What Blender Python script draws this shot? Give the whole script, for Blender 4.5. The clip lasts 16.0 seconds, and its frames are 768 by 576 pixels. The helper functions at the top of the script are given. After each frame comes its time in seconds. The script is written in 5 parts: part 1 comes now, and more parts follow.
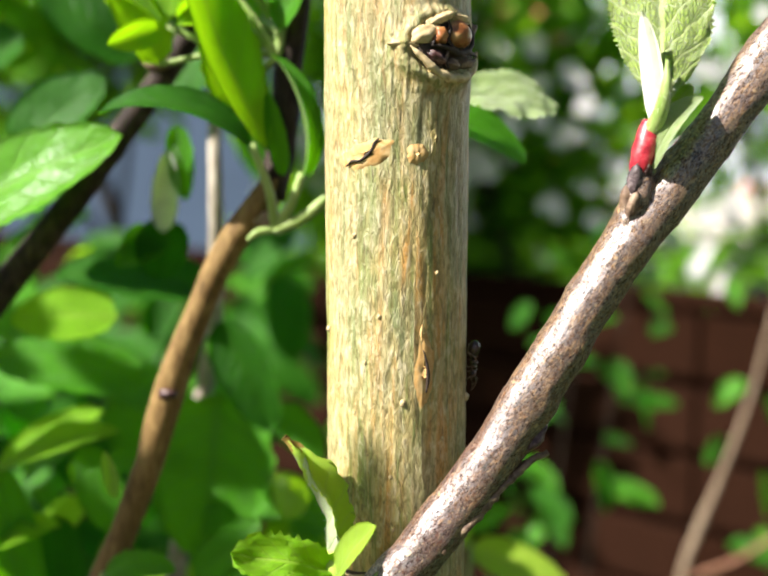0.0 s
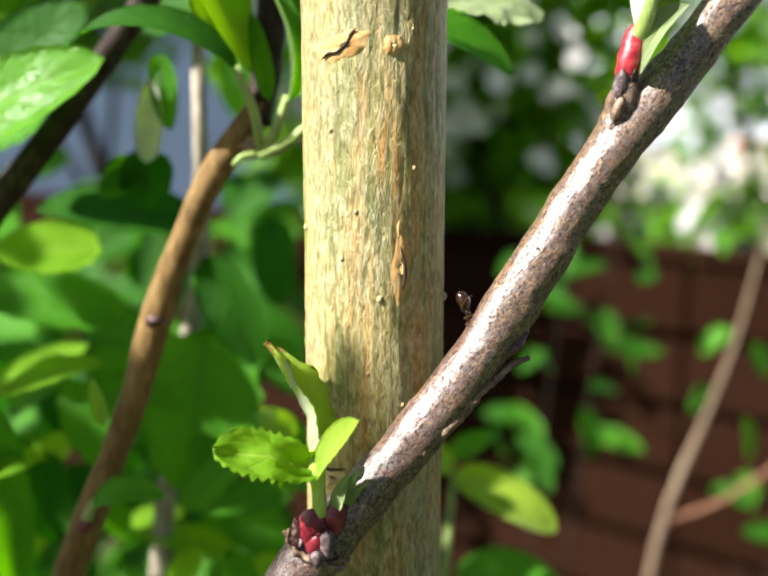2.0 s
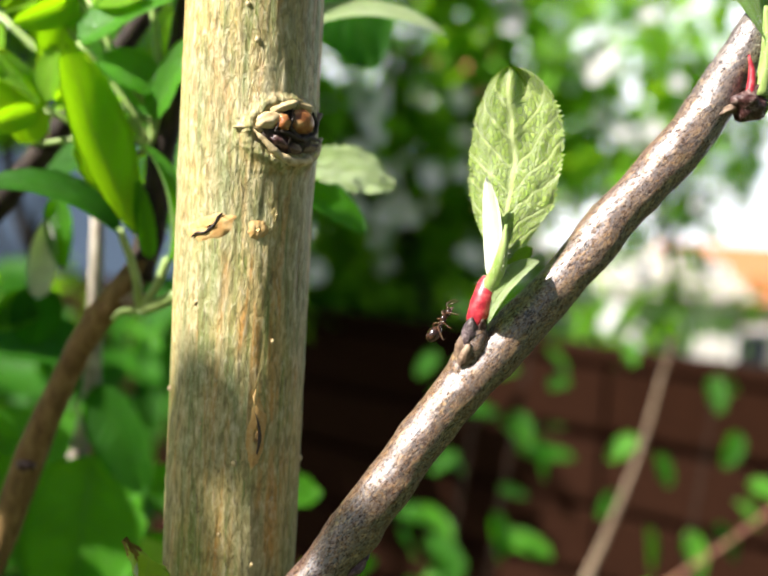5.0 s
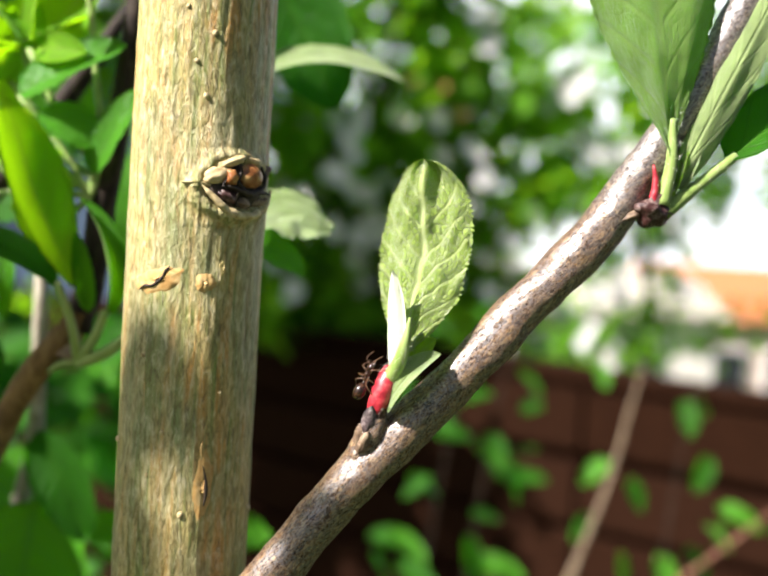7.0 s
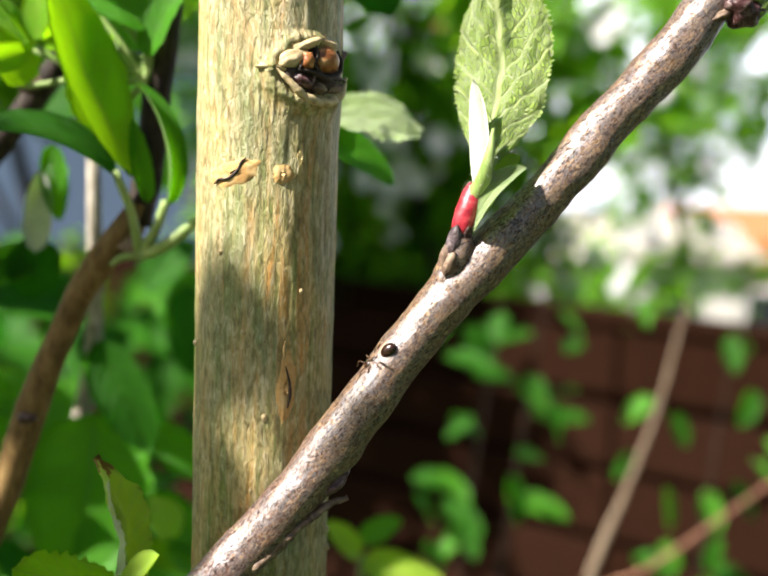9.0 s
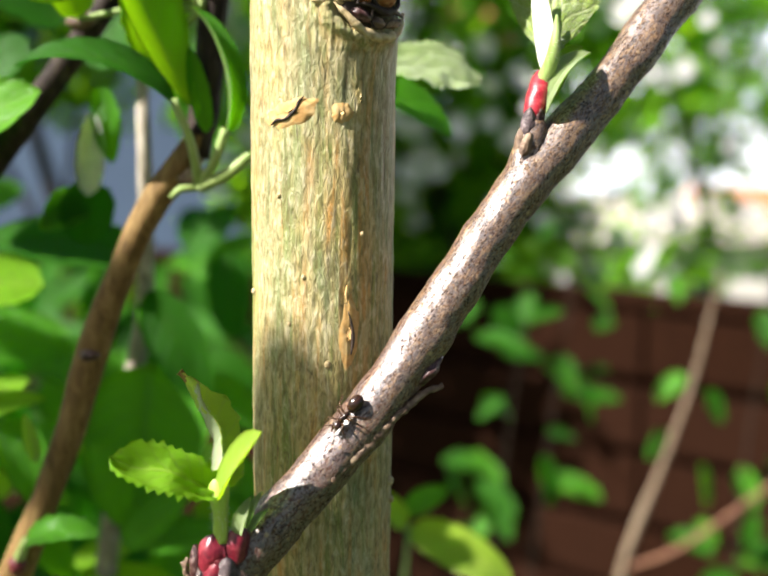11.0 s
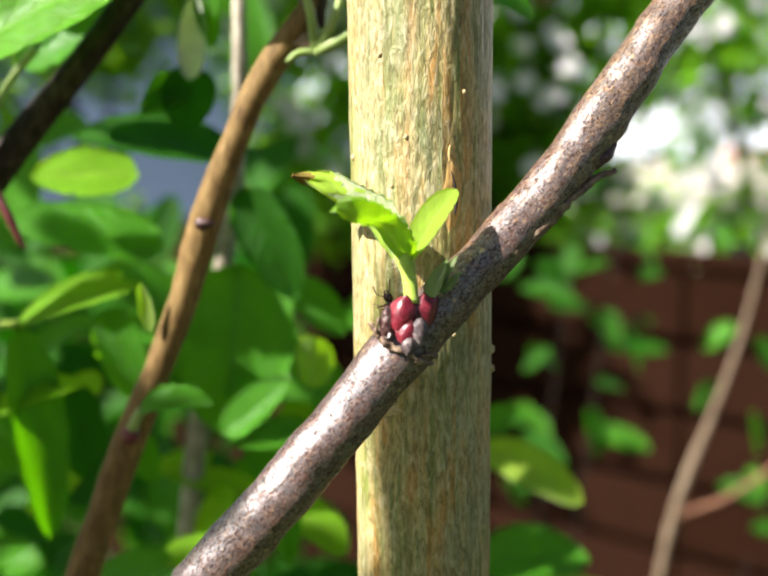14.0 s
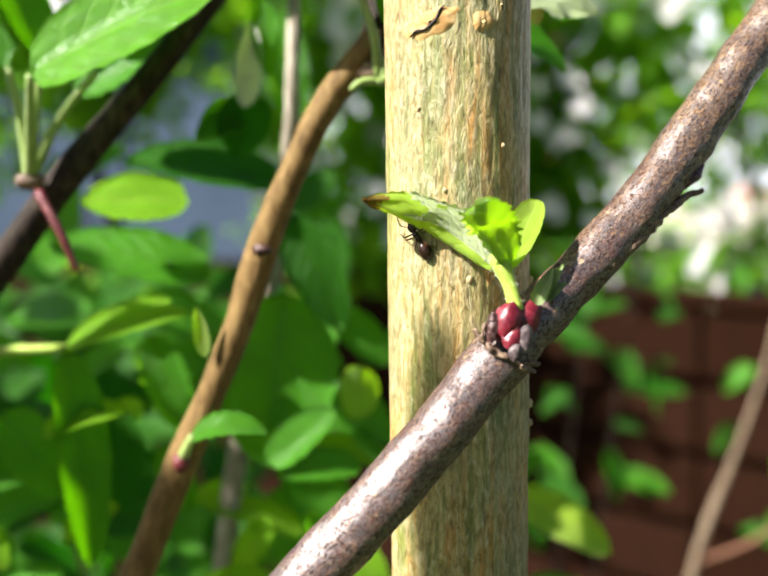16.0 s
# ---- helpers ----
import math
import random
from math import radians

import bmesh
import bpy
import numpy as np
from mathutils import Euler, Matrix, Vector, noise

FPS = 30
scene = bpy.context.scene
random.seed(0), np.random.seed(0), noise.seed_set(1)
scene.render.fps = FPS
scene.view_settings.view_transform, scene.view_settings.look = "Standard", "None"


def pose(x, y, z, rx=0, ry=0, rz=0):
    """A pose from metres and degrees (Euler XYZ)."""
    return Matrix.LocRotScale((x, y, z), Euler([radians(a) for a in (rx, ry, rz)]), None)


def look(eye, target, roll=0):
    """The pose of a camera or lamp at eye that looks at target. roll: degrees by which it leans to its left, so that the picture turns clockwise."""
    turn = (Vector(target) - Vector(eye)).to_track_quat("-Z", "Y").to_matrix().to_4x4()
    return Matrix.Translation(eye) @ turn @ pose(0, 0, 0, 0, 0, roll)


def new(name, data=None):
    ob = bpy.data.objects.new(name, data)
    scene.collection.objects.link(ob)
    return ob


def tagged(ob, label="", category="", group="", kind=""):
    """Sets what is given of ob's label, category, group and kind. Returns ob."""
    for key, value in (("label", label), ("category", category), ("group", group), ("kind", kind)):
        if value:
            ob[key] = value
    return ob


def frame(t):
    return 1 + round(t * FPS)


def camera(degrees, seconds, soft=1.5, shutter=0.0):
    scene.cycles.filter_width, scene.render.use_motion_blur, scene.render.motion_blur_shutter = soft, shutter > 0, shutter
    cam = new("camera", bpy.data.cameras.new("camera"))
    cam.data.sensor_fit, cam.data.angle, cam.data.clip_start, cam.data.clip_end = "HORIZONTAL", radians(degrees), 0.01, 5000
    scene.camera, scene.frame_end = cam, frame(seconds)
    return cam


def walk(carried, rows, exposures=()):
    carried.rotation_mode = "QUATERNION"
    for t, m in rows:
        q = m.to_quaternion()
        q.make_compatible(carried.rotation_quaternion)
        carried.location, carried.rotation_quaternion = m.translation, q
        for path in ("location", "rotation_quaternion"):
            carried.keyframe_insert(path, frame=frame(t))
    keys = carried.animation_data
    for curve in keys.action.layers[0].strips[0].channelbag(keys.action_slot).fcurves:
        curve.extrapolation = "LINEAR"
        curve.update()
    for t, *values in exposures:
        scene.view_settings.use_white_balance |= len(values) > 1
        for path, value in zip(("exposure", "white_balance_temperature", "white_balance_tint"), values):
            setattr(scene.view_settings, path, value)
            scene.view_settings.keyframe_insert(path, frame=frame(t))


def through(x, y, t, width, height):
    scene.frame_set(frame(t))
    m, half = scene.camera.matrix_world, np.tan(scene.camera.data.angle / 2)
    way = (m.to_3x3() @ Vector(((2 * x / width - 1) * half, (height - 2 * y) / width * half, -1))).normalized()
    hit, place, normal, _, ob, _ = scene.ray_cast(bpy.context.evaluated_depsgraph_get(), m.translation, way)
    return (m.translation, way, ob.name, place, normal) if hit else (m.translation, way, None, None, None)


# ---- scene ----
# Lengths in the building code are millimetres; z = 0.8 m is about the camera's height over the terrace.
cam = camera(45, 16.0, soft=2.0)
cam.data.dof.use_dof = True
cam.data.dof.focus_distance = 0.092
cam.data.dof.aperture_fstop = 19.5

# seconds, eye (m), yaw to the right, pitch, lean (degrees)
PATH = [
    (0, -0.00570, -0.09856, 0.79814, 2.521, -7.015, 0.021),
    (0.5, -0.00426, -0.09893, 0.79674, 3.112, -7.877, 0.265),
    (1, -0.00327, -0.10060, 0.79576, 3.265, -8.133, 0.528),
    (1.5, -0.00403, -0.09955, 0.79384, 3.033, -8.492, -0.060),
    (2, -0.00447, -0.09915, 0.79198, 3.182, -9.642, 0.121),
    (2.5, -0.00498, -0.09802, 0.79388, 3.855, -9.852, 0.737),
    (3, -0.00467, -0.09851, 0.79415, 4.051, -9.602, 1.007),
    (3.5, -0.00217, -0.10099, 0.79776, 5.714, -7.433, 2.358),
    (4, 0.00023, -0.10385, 0.80148, 6.616, -5.720, 3.293),
    (6.5, 0.00486, -0.10585, 0.80286, 8.214, -3.637, 3.164),
    (7, 0.00573, -0.10635, 0.80623, 8.503, -3.223, 3.697),
    (7.5, 0.00400, -0.10463, 0.80448, 7.752, -4.438, 2.911),
    (8, 0.00253, -0.10294, 0.80260, 7.353, -5.359, 2.666),
    (10.5, -0.00196, -0.09967, 0.79546, 5.917, -6.778, 0.916),
    (11, -0.00309, -0.09883, 0.79416, 5.572, -6.958, 0.620),
    (11.5, -0.00374, -0.09860, 0.79120, 4.970, -7.676, -0.014),
    (12, -0.00554, -0.09835, 0.78925, 4.703, -8.089, -0.035),
    (12.5, -0.00569, -0.09928, 0.78861, 4.943, -8.142, -0.075),
    (13, -0.00763, -0.09863, 0.78647, 4.070, -8.372, -0.802),
    (13.5, -0.00894, -0.09911, 0.78452, 3.907, -8.740, -0.504),
    (14, -0.01016, -0.09909, 0.78323, 3.500, -8.762, -0.712),
    (14.5, -0.01058, -0.09863, 0.78192, 3.159, -8.709, -1.320),
    (15, -0.01204, -0.09827, 0.78183, 2.984, -8.132, -1.298),
    (15.5, -0.01200, -0.09853, 0.78183, 3.103, -7.800, -1.069),
    (16, -0.01263, -0.09796, 0.78467, 2.746, -6.384, -0.730),
]


def heading(x, y, z, yaw, pitch, lean):
    a, b = radians(yaw), radians(pitch)
    way = Vector((math.sin(a) * math.cos(b), math.cos(a) * math.cos(b), math.sin(b)))
    return look((x, y, z), Vector((x, y, z)) + way, lean)


walk(cam, [(t, heading(*row)) for t, *row in PATH])

# ---- light ----
SUN_WAY = Vector((0.68, 0.28, -0.67)).normalized()      # the way in which sunlight travels
world = bpy.data.worlds.new("world")
scene.world = world
world.use_nodes = True
wt = world.node_tree
sky = wt.nodes.new("ShaderNodeTexSky")
sky.sky_type = 'NISHITA'
sky.sun_disc = False
sky.sun_elevation = math.asin(-SUN_WAY.z)
sky.sun_rotation = math.atan2(-SUN_WAY.x, -SUN_WAY.y)
sky.air_density, sky.dust_density, sky.ozone_density = 1.0, 2.0, 1.0
wt.nodes["Background"].inputs["Strength"].default_value = 0.033
wt.links.new(sky.outputs[0], wt.nodes["Background"].inputs["Color"])
sun = new("sun", bpy.data.lights.new("sun", 'SUN'))
sun.data.energy, sun.data.angle, sun.data.color = 5.0, radians(0.6), (1.0, 0.935, 0.90)
sun.matrix_world = look((0, 0, 3), Vector((0, 0, 3)) + SUN_WAY)
scene.view_settings.exposure = 1.58


# ---- material helpers ----
class Mat:
    """A small builder for node materials; coordinates are millimetres of the object."""

    def __init__(self, name):
        self.m = bpy.data.materials.new(name)
        self.m.use_nodes = True
        self.t = self.m.node_tree
        self.t.nodes.clear()
        self.out = self.t.nodes.new("ShaderNodeOutputMaterial")

    def node(self, kind, **ins):
        n = self.t.nodes.new(kind)
        for k, v in ins.items():
            s = n.inputs[k.replace("_", " ")]
            if isinstance(v, bpy.types.NodeSocket):
                self.t.links.new(v, s)
            else:
                s.default_value = v
        return n

    def coords(self, sx=1, sy=1, sz=1, which="Object"):
        c = self.t.nodes.new("ShaderNodeTexCoord")
        p = self.node("ShaderNodeMapping", Vector=c.outputs[which], Scale=(sx * 1000, sy * 1000, sz * 1000))
        return p.outputs[0]

    def along(self, lean, sx=1, sy=1, sz=1):
        """Coordinates whose z runs along a limb that leans by so many degrees to the right."""
        c = self.t.nodes.new("ShaderNodeTexCoord")
        p = self.node("ShaderNodeMapping", Vector=c.outputs["Object"], Rotation=(0, radians(-lean), 0))
        q = self.node("ShaderNodeMapping", Vector=p.outputs[0], Scale=(sx * 1000, sy * 1000, sz * 1000))
        return q.outputs[0]

    def uv(self):
        return self.t.nodes.new("ShaderNodeTexCoord").outputs["UV"]

    def noise(self, vec, scale=1.0, detail=4.0, rough=0.55, distort=0.0):
        n = self.node("ShaderNodeTexNoise", Vector=vec, Scale=scale, Detail=detail, Roughness=rough, Distortion=distort)
        return n.outputs[0]

    def voronoi(self, vec, scale=1.0, feature='F1'):
        n = self.node("ShaderNodeTexVoronoi", Vector=vec, Scale=scale)
        n.feature = feature
        return n.outputs[0]

    def ramp(self, fac, *stops):
        n = self.node("ShaderNodeValToRGB", Fac=fac)
        e = n.color_ramp.elements
        while len(e) < len(stops):
            e.new(0.5)
        for el, (p, c) in zip(e, stops):
            el.position = p
            el.color = (c, c, c, 1) if isinstance(c, (int, float)) else (*c, 1)
        return n.outputs[0]

    def mix(self, fac, a, b, kind='MIX'):
        n = self.t.nodes.new("ShaderNodeMix")
        n.data_type, n.blend_type = 'RGBA', kind
        for s, v in ((n.inputs[0], fac), (n.inputs[6], a), (n.inputs[7], b)):
            if isinstance(v, bpy.types.NodeSocket):
                self.t.links.new(v, s)
            else:
                s.default_value = (*v, 1) if isinstance(v, tuple) else v
        return n.outputs[2]

    def math(self, op, a, b=0.0):
        n = self.t.nodes.new("ShaderNodeMath")
        n.operation = op
        for s, v in zip(n.inputs, (a, b)):
            if isinstance(v, bpy.types.NodeSocket):
                self.t.links.new(v, s)
            else:
                s.default_value = v
        return n.outputs[0]

    def split(self, vec):
        return self.node("ShaderNodeSeparateXYZ", Vector=vec).outputs

    def island(self):
        return self.t.nodes.new("ShaderNodeNewGeometry").outputs["Random Per Island"]

    def bump(self, height, strength=0.5, dist=0.0002):
        return self.node("ShaderNodeBump", Height=height, Strength=strength, Distance=dist).outputs[0]

    def surface(self, color, rough=0.6, normal=None, spec=0.5, through=0.0, through_color=None, sheen=0.0, metal=0.0, coat=0.0, coat_normal=None, coat_rough=0.4, coat_ior=1.7):
        p = self.node("ShaderNodeBsdfPrincipled")
        ins = [("Base Color", color), ("Roughness", rough), ("Specular IOR Level", spec), ("Metallic", metal), ("Sheen Weight", sheen), ("Coat Weight", coat), ("Coat Roughness", coat_rough), ("Coat IOR", coat_ior)]
        if normal is not None:
            ins += [("Normal", normal), ("Coat Normal", coat_normal or normal)]
        for k, v in ins:
            if isinstance(v, bpy.types.NodeSocket):
                self.t.links.new(v, p.inputs[k])
            else:
                p.inputs[k].default_value = (*v, 1) if isinstance(v, tuple) else v
        res = p.outputs[0]
        if through:
            tr = self.node("ShaderNodeBsdfTranslucent")
            c = through_color or color
            if isinstance(c, bpy.types.NodeSocket):
                self.t.links.new(c, tr.inputs[0])
            else:
                tr.inputs[0].default_value = (*c, 1)
            res = self.node("ShaderNodeMixShader", Fac=through, Shader=res).outputs[0]
            self.t.links.new(tr.outputs[0], self.t.nodes[-1].inputs[2])
        self.t.links.new(res, self.out.inputs[0])
        return self.m


def trunk_bark():
    b = Mat("pale_bark")
    fine = b.noise(b.coords(1, 1, 0.34), 1.9, 5, 0.64, 0.6)
    hue = b.noise(b.coords(1, 1, 0.07), 0.60, 5, 0.62, 0.6)
    hue2 = b.noise(b.coords(1, 1, 0.09), 0.85, 5, 0.6, 0.7)
    broad = b.noise(b.coords(1, 1, 0.4), 0.15, 4, 0.55)
    streak = b.noise(b.coords(1, 1, 0.05), 1.5, 4, 0.6, 0.3)
    dash = b.noise(b.coords(1, 1, 0.2), 2.2, 4, 0.62, 0.5)
    c = b.ramp(hue, (0.34, (0.20, 0.225, 0.042)), (0.42, (0.36, 0.315, 0.105)), (0.50, (0.50, 0.375, 0.135)), (0.58, (0.48, 0.38, 0.16)), (0.68, (0.33, 0.32, 0.12)))
    c = b.mix(b.ramp(hue2, (0.52, 0.0), (0.62, 0.9)), c, (0.50, 0.255, 0.055))
    c = b.mix(b.ramp(hue2, (0.36, 0.9), (0.46, 0.0)), c, (0.18, 0.225, 0.04))
    c = b.mix(b.ramp(broad, (0.45, 0.0), (0.60, 0.55)), c, (0.26, 0.28, 0.16))
    c = b.mix(b.ramp(streak, (0.36, 0.4), (0.46, 0.0)), c, (0.17, 0.15, 0.05))
    c = b.mix(b.ramp(streak, (0.55, 0.0), (0.66, 0.28)), c, (0.62, 0.54, 0.33))
    c = b.mix(b.ramp(fine, (0.39, 0.6), (0.49, 0.0)), c, (0.14, 0.115, 0.030))
    c = b.mix(b.ramp(fine, (0.53, 0.0), (0.66, 0.5)), c, (0.68, 0.60, 0.40))
    c = b.mix(b.ramp(dash, (0.33, 0.6), (0.42, 0.0)), c, (0.095, 0.072, 0.026))
    pit = b.noise(b.coords(1, 1, 0.42), 1.25, 3, 0.6, 0.8)
    c = b.mix(b.ramp(pit, (0.32, 0.5), (0.40, 0.0)), c, (0.13, 0.12, 0.035))
    h = b.math('ADD', b.ramp(fine, (0.36, 0.0), (0.66, 1.0)), b.math('MULTIPLY', b.ramp(dash, (0.3, 0.0), (0.45, 1.0)), 0.6))
    return b.surface(c, 0.5, b.bump(h, 0.55, 0.00022), 0.45)


def branch_bark():
    """Maroon bark with pale flecks low down, golden-brown grain in the middle, grey young bark at the top."""
    b = Mat("brown_branch_bark")
    w = b.coords()
    wob = b.noise(b.along(41, 1, 1, 0.28), 2.6, 5, 0.66, 1.5)
    pits = b.noise(b.along(41, 1, 1, 0.5), 4.4, 4, 0.68, 1.0)
    flake = b.noise(b.along(41, 1, 1, 0.7), 3.0, 5, 0.72, 0.8)
    speck = b.noise(b.along(41, 1, 1, 0.6), 5.5, 2, 0.6, 0.6)
    rise = b.math('ADD', b.math('MULTIPLY', b.split(w)[2], 0.008), b.math('MULTIPLY', b.noise(w, 0.09, 3, 0.5), 0.5))
    gold = b.ramp(wob, (0.35, (0.018, 0.008, 0.005)), (0.45, (0.064, 0.027, 0.010)), (0.54, (0.15, 0.073, 0.026)), (0.64, (0.33, 0.19, 0.070)))
    maroon = b.ramp(wob, (0.35, (0.014, 0.005, 0.004)), (0.46, (0.045, 0.012, 0.006)), (0.56, (0.092, 0.027, 0.011)), (0.68, (0.24, 0.12, 0.05)))
    grey = b.ramp(wob, (0.35, (0.030, 0.022, 0.018)), (0.48, (0.085, 0.066, 0.055)), (0.62, (0.19, 0.155, 0.125)))
    c = b.mix(b.ramp(rise, (0.20, 0.0), (0.34, 1.0)), maroon, gold)
    c = b.mix(b.ramp(rise, (0.58, 0.0), (0.74, 0.85)), c, grey)
    c = b.mix(b.ramp(pits, (0.37, 0.8), (0.45, 0.0)), c, (0.016, 0.006, 0.004))
    c = b.mix(b.ramp(speck, (0.62, 0.0), (0.69, 0.8)), c, (0.46, 0.34, 0.19))
    lent = b.voronoi(w, 0.42)
    c = b.mix(b.ramp(lent, (0.07, 0.8), (0.13, 0.0)), c, (0.46, 0.30, 0.13))
    h = b.math('ADD', b.ramp(wob, (0.36, 0.0), (0.62, 1.0)), b.ramp(pits, (0.36, 0.0), (0.52, 1.0)))
    h = b.math('ADD', h, b.math('MULTIPLY', b.ramp(lent, (0.07, 1.0), (0.2, 0.0)), 0.8))
    wax = b.math('MULTIPLY', b.ramp(flake, (0.42, 0.15), (0.52, 1.0)), b.ramp(pits, (0.38, 0.0), (0.46, 1.0)))
    return b.surface(c, 0.55, b.bump(h, 0.55, 0.00015), 0.3, coat=wax, coat_normal=b.bump(h, 0.2, 0.0001), coat_rough=0.45, coat_ior=2.4)


def plain_bark(name, dark, mid, light, rough=0.6):
    b = Mat(name)
    n = b.noise(b.coords(1, 1, 0.35), 0.9, 4, 0.6, 0.6)
    big = b.noise(b.coords(1, 1, 0.6), 0.14, 3, 0.5)
    c = b.ramp(n, (0.3, dark), (0.5, mid), (0.72, light))
    c = b.mix(b.ramp(big, (0.45, 0.0), (0.7, 0.5)), c, dark)
    return b.surface(c, rough + 0.1, b.bump(n, 0.5, 0.0004), 0.18)


def leaf_mat(name, blade, vein, through, rough=0.45, pairs=7.0, fuzz=0.0, veinamt=0.6, blotch=None, trans=0.45, relief=1.0, spec=0.28, cells=0.35):
    b = Mat(name)
    x, y, _ = b.split(b.uv())
    across = b.math('ABSOLUTE', b.math('SUBTRACT', x, 0.5))
    rib = b.ramp(across, (0.012, 1.0), (0.045, 0.0))
    slant = b.math('SUBTRACT', b.math('MULTIPLY', y, pairs), b.math('MULTIPLY', across, pairs * 0.55))
    wave = b.math('ABSOLUTE', b.math('SUBTRACT', b.math('FRACT', slant), 0.5))
    side = b.ramp(wave, (0.02, 1.0), (0.12, 0.0))
    net = b.voronoi(b.uv(), 26.0, 'DISTANCE_TO_EDGE')
    netv = b.ramp(net, (0.01, 1.0), (0.09, 0.0))
    veins = b.math('MAXIMUM', rib, b.math('MAXIMUM', b.math('MULTIPLY', side, 0.7), b.math('MULTIPLY', netv, cells)))
    n = b.noise(b.coords(), 0.35, 4, 0.6)
    shade = b.mix(b.ramp(n, (0.35, 0.0), (0.65, 0.7)), blade, tuple(k * 0.5 for k in blade))
    shade = b.mix(b.math('MULTIPLY', b.island(), 0.4), shade, tuple(k * 1.35 for k in blade))
    if blotch:
        shade = b.mix(b.ramp(b.noise(b.coords(), 0.22, 4, 0.6), (0.6, 0.0), (0.72, 0.8)), shade, blotch)
    c = b.mix(b.math('MULTIPLY', veins, veinamt), shade, vein)
    h = b.math('SUBTRACT', b.math('MULTIPLY', b.noise(b.uv(), 9.0, 3, 0.5), 0.8), veins)
    if fuzz:
        h = b.math('ADD', h, b.noise(b.coords(), 4.0, 4, 0.8))
    tc = b.mix(b.math('MULTIPLY', veins, 0.4), through, vein)
    return b.surface(c, rough, b.bump(h, (0.9 if fuzz else 0.6) * relief, 0.00025 if fuzz else 0.0004), spec, trans, tc, fuzz)


def stalk_mat(name, a, bcol):
    b = Mat(name)
    n = b.noise(b.coords(1, 1, 0.3), 1.2, 4, 0.6)
    return b.surface(b.ramp(n, (0.3, a), (0.7, bcol)), 0.5, b.bump(n, 0.3, 0.0002), 0.4, 0.15, bcol, 0.2)


def blotched(name, stops, scale=1.0, rough=0.5, spec=0.5, strength=0.6, dist=0.0003):
    b = Mat(name)
    n = b.noise(b.coords(), scale, 5, 0.6, 0.5)
    return b.surface(b.ramp(n, *stops), rough, b.bump(n, strength, dist), spec)


M_TRUNK = trunk_bark()
M_BRANCH = branch_bark()
M_TAN = plain_bark("tan_bark", (0.08, 0.046, 0.014), (0.17, 0.105, 0.036), (0.27, 0.18, 0.07))
M_DARK = plain_bark("dark_bark", (0.010, 0.007, 0.005), (0.028, 0.019, 0.013), (0.08, 0.058, 0.04))
M_TWIG = plain_bark("grey_twig_bark", (0.10, 0.068, 0.04), (0.19, 0.14, 0.09), (0.30, 0.24, 0.17))
M_LEAF_FRONT = leaf_mat("young_leaf_top", (0.16, 0.37, 0.014), (0.36, 0.50, 0.08), (0.68, 0.95, 0.05), 0.58, trans=0.6, spec=0.2)
M_LEAF_FUZZ = leaf_mat("downy_leaf_underside", (0.29, 0.42, 0.055), (0.52, 0.62, 0.22), (0.66, 0.93, 0.09), 0.7, 6.0, 0.4, 0.75, trans=0.68)
M_DOWNY = leaf_mat("downy_green_underside", (0.15, 0.25, 0.04), (0.28, 0.38, 0.11), (0.38, 0.70, 0.05), 0.75, 6.0, 0.5, 0.22, trans=0.55)
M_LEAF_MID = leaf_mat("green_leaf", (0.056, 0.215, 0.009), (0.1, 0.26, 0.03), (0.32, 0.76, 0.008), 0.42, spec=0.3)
# the green leaf again, with shade painted into a darker colour
M_LEAF_SHADED = leaf_mat("shaded_green_leaf", (0.026, 0.115, 0.005), (0.05, 0.16, 0.010), (0.13, 0.52, 0.003), 0.5, spec=0.2)
M_LEAF_GLOSS = leaf_mat("glossy_leaf", (0.1, 0.3, 0.015), (0.22, 0.42, 0.08), (0.42, 0.85, 0.02), 0.38)
M_LEAF_BACK = leaf_mat("foliage_leaf", (0.10, 0.26, 0.014), (0.13, 0.31, 0.03), (0.40, 0.80, 0.014), 0.6, spec=0.14)
M_PALE = leaf_mat("white_downy_underside", (0.74, 0.76, 0.58), (0.76, 0.78, 0.62), (0.60, 0.74, 0.30), 0.8, 6.0, 0.5, 0.0, trans=0.15, relief=0.2)
M_GREY = leaf_mat("pale_green_leaf", (0.38, 0.50, 0.18), (0.56, 0.63, 0.34), (0.60, 0.86, 0.18), 0.65, 6.0, 0.4, 0.18, trans=0.4)
M_DOWN = leaf_mat("white_felted_green", (0.54, 0.63, 0.30), (0.66, 0.72, 0.44), (0.64, 0.88, 0.18), 0.8, 6.0, 0.5, 0.5, (0.30, 0.44, 0.08), 0.35)
M_CRUMPLE = leaf_mat("crumpled_downy_leaf", (0.38, 0.52, 0.065), (0.62, 0.70, 0.28), (0.68, 0.93, 0.08), 0.6, 7.0, 0.5, 0.9, (0.30, 0.42, 0.05), 0.3, 1.5, cells=0.8)
M_YOUNG = leaf_mat("yellow_green_young_leaf", (0.32, 0.48, 0.04), (0.46, 0.58, 0.12), (0.76, 0.96, 0.08), 0.6, 6.0, 0.2, 0.5, trans=0.55, relief=0.5)
M_TIP = leaf_mat("reddish_leaf_tip", (0.26, 0.20, 0.03), (0.30, 0.10, 0.04), (0.60, 0.45, 0.05), 0.6, trans=0.4)
M_STALK = stalk_mat("green_stalk", (0.20, 0.31, 0.055), (0.34, 0.44, 0.14))
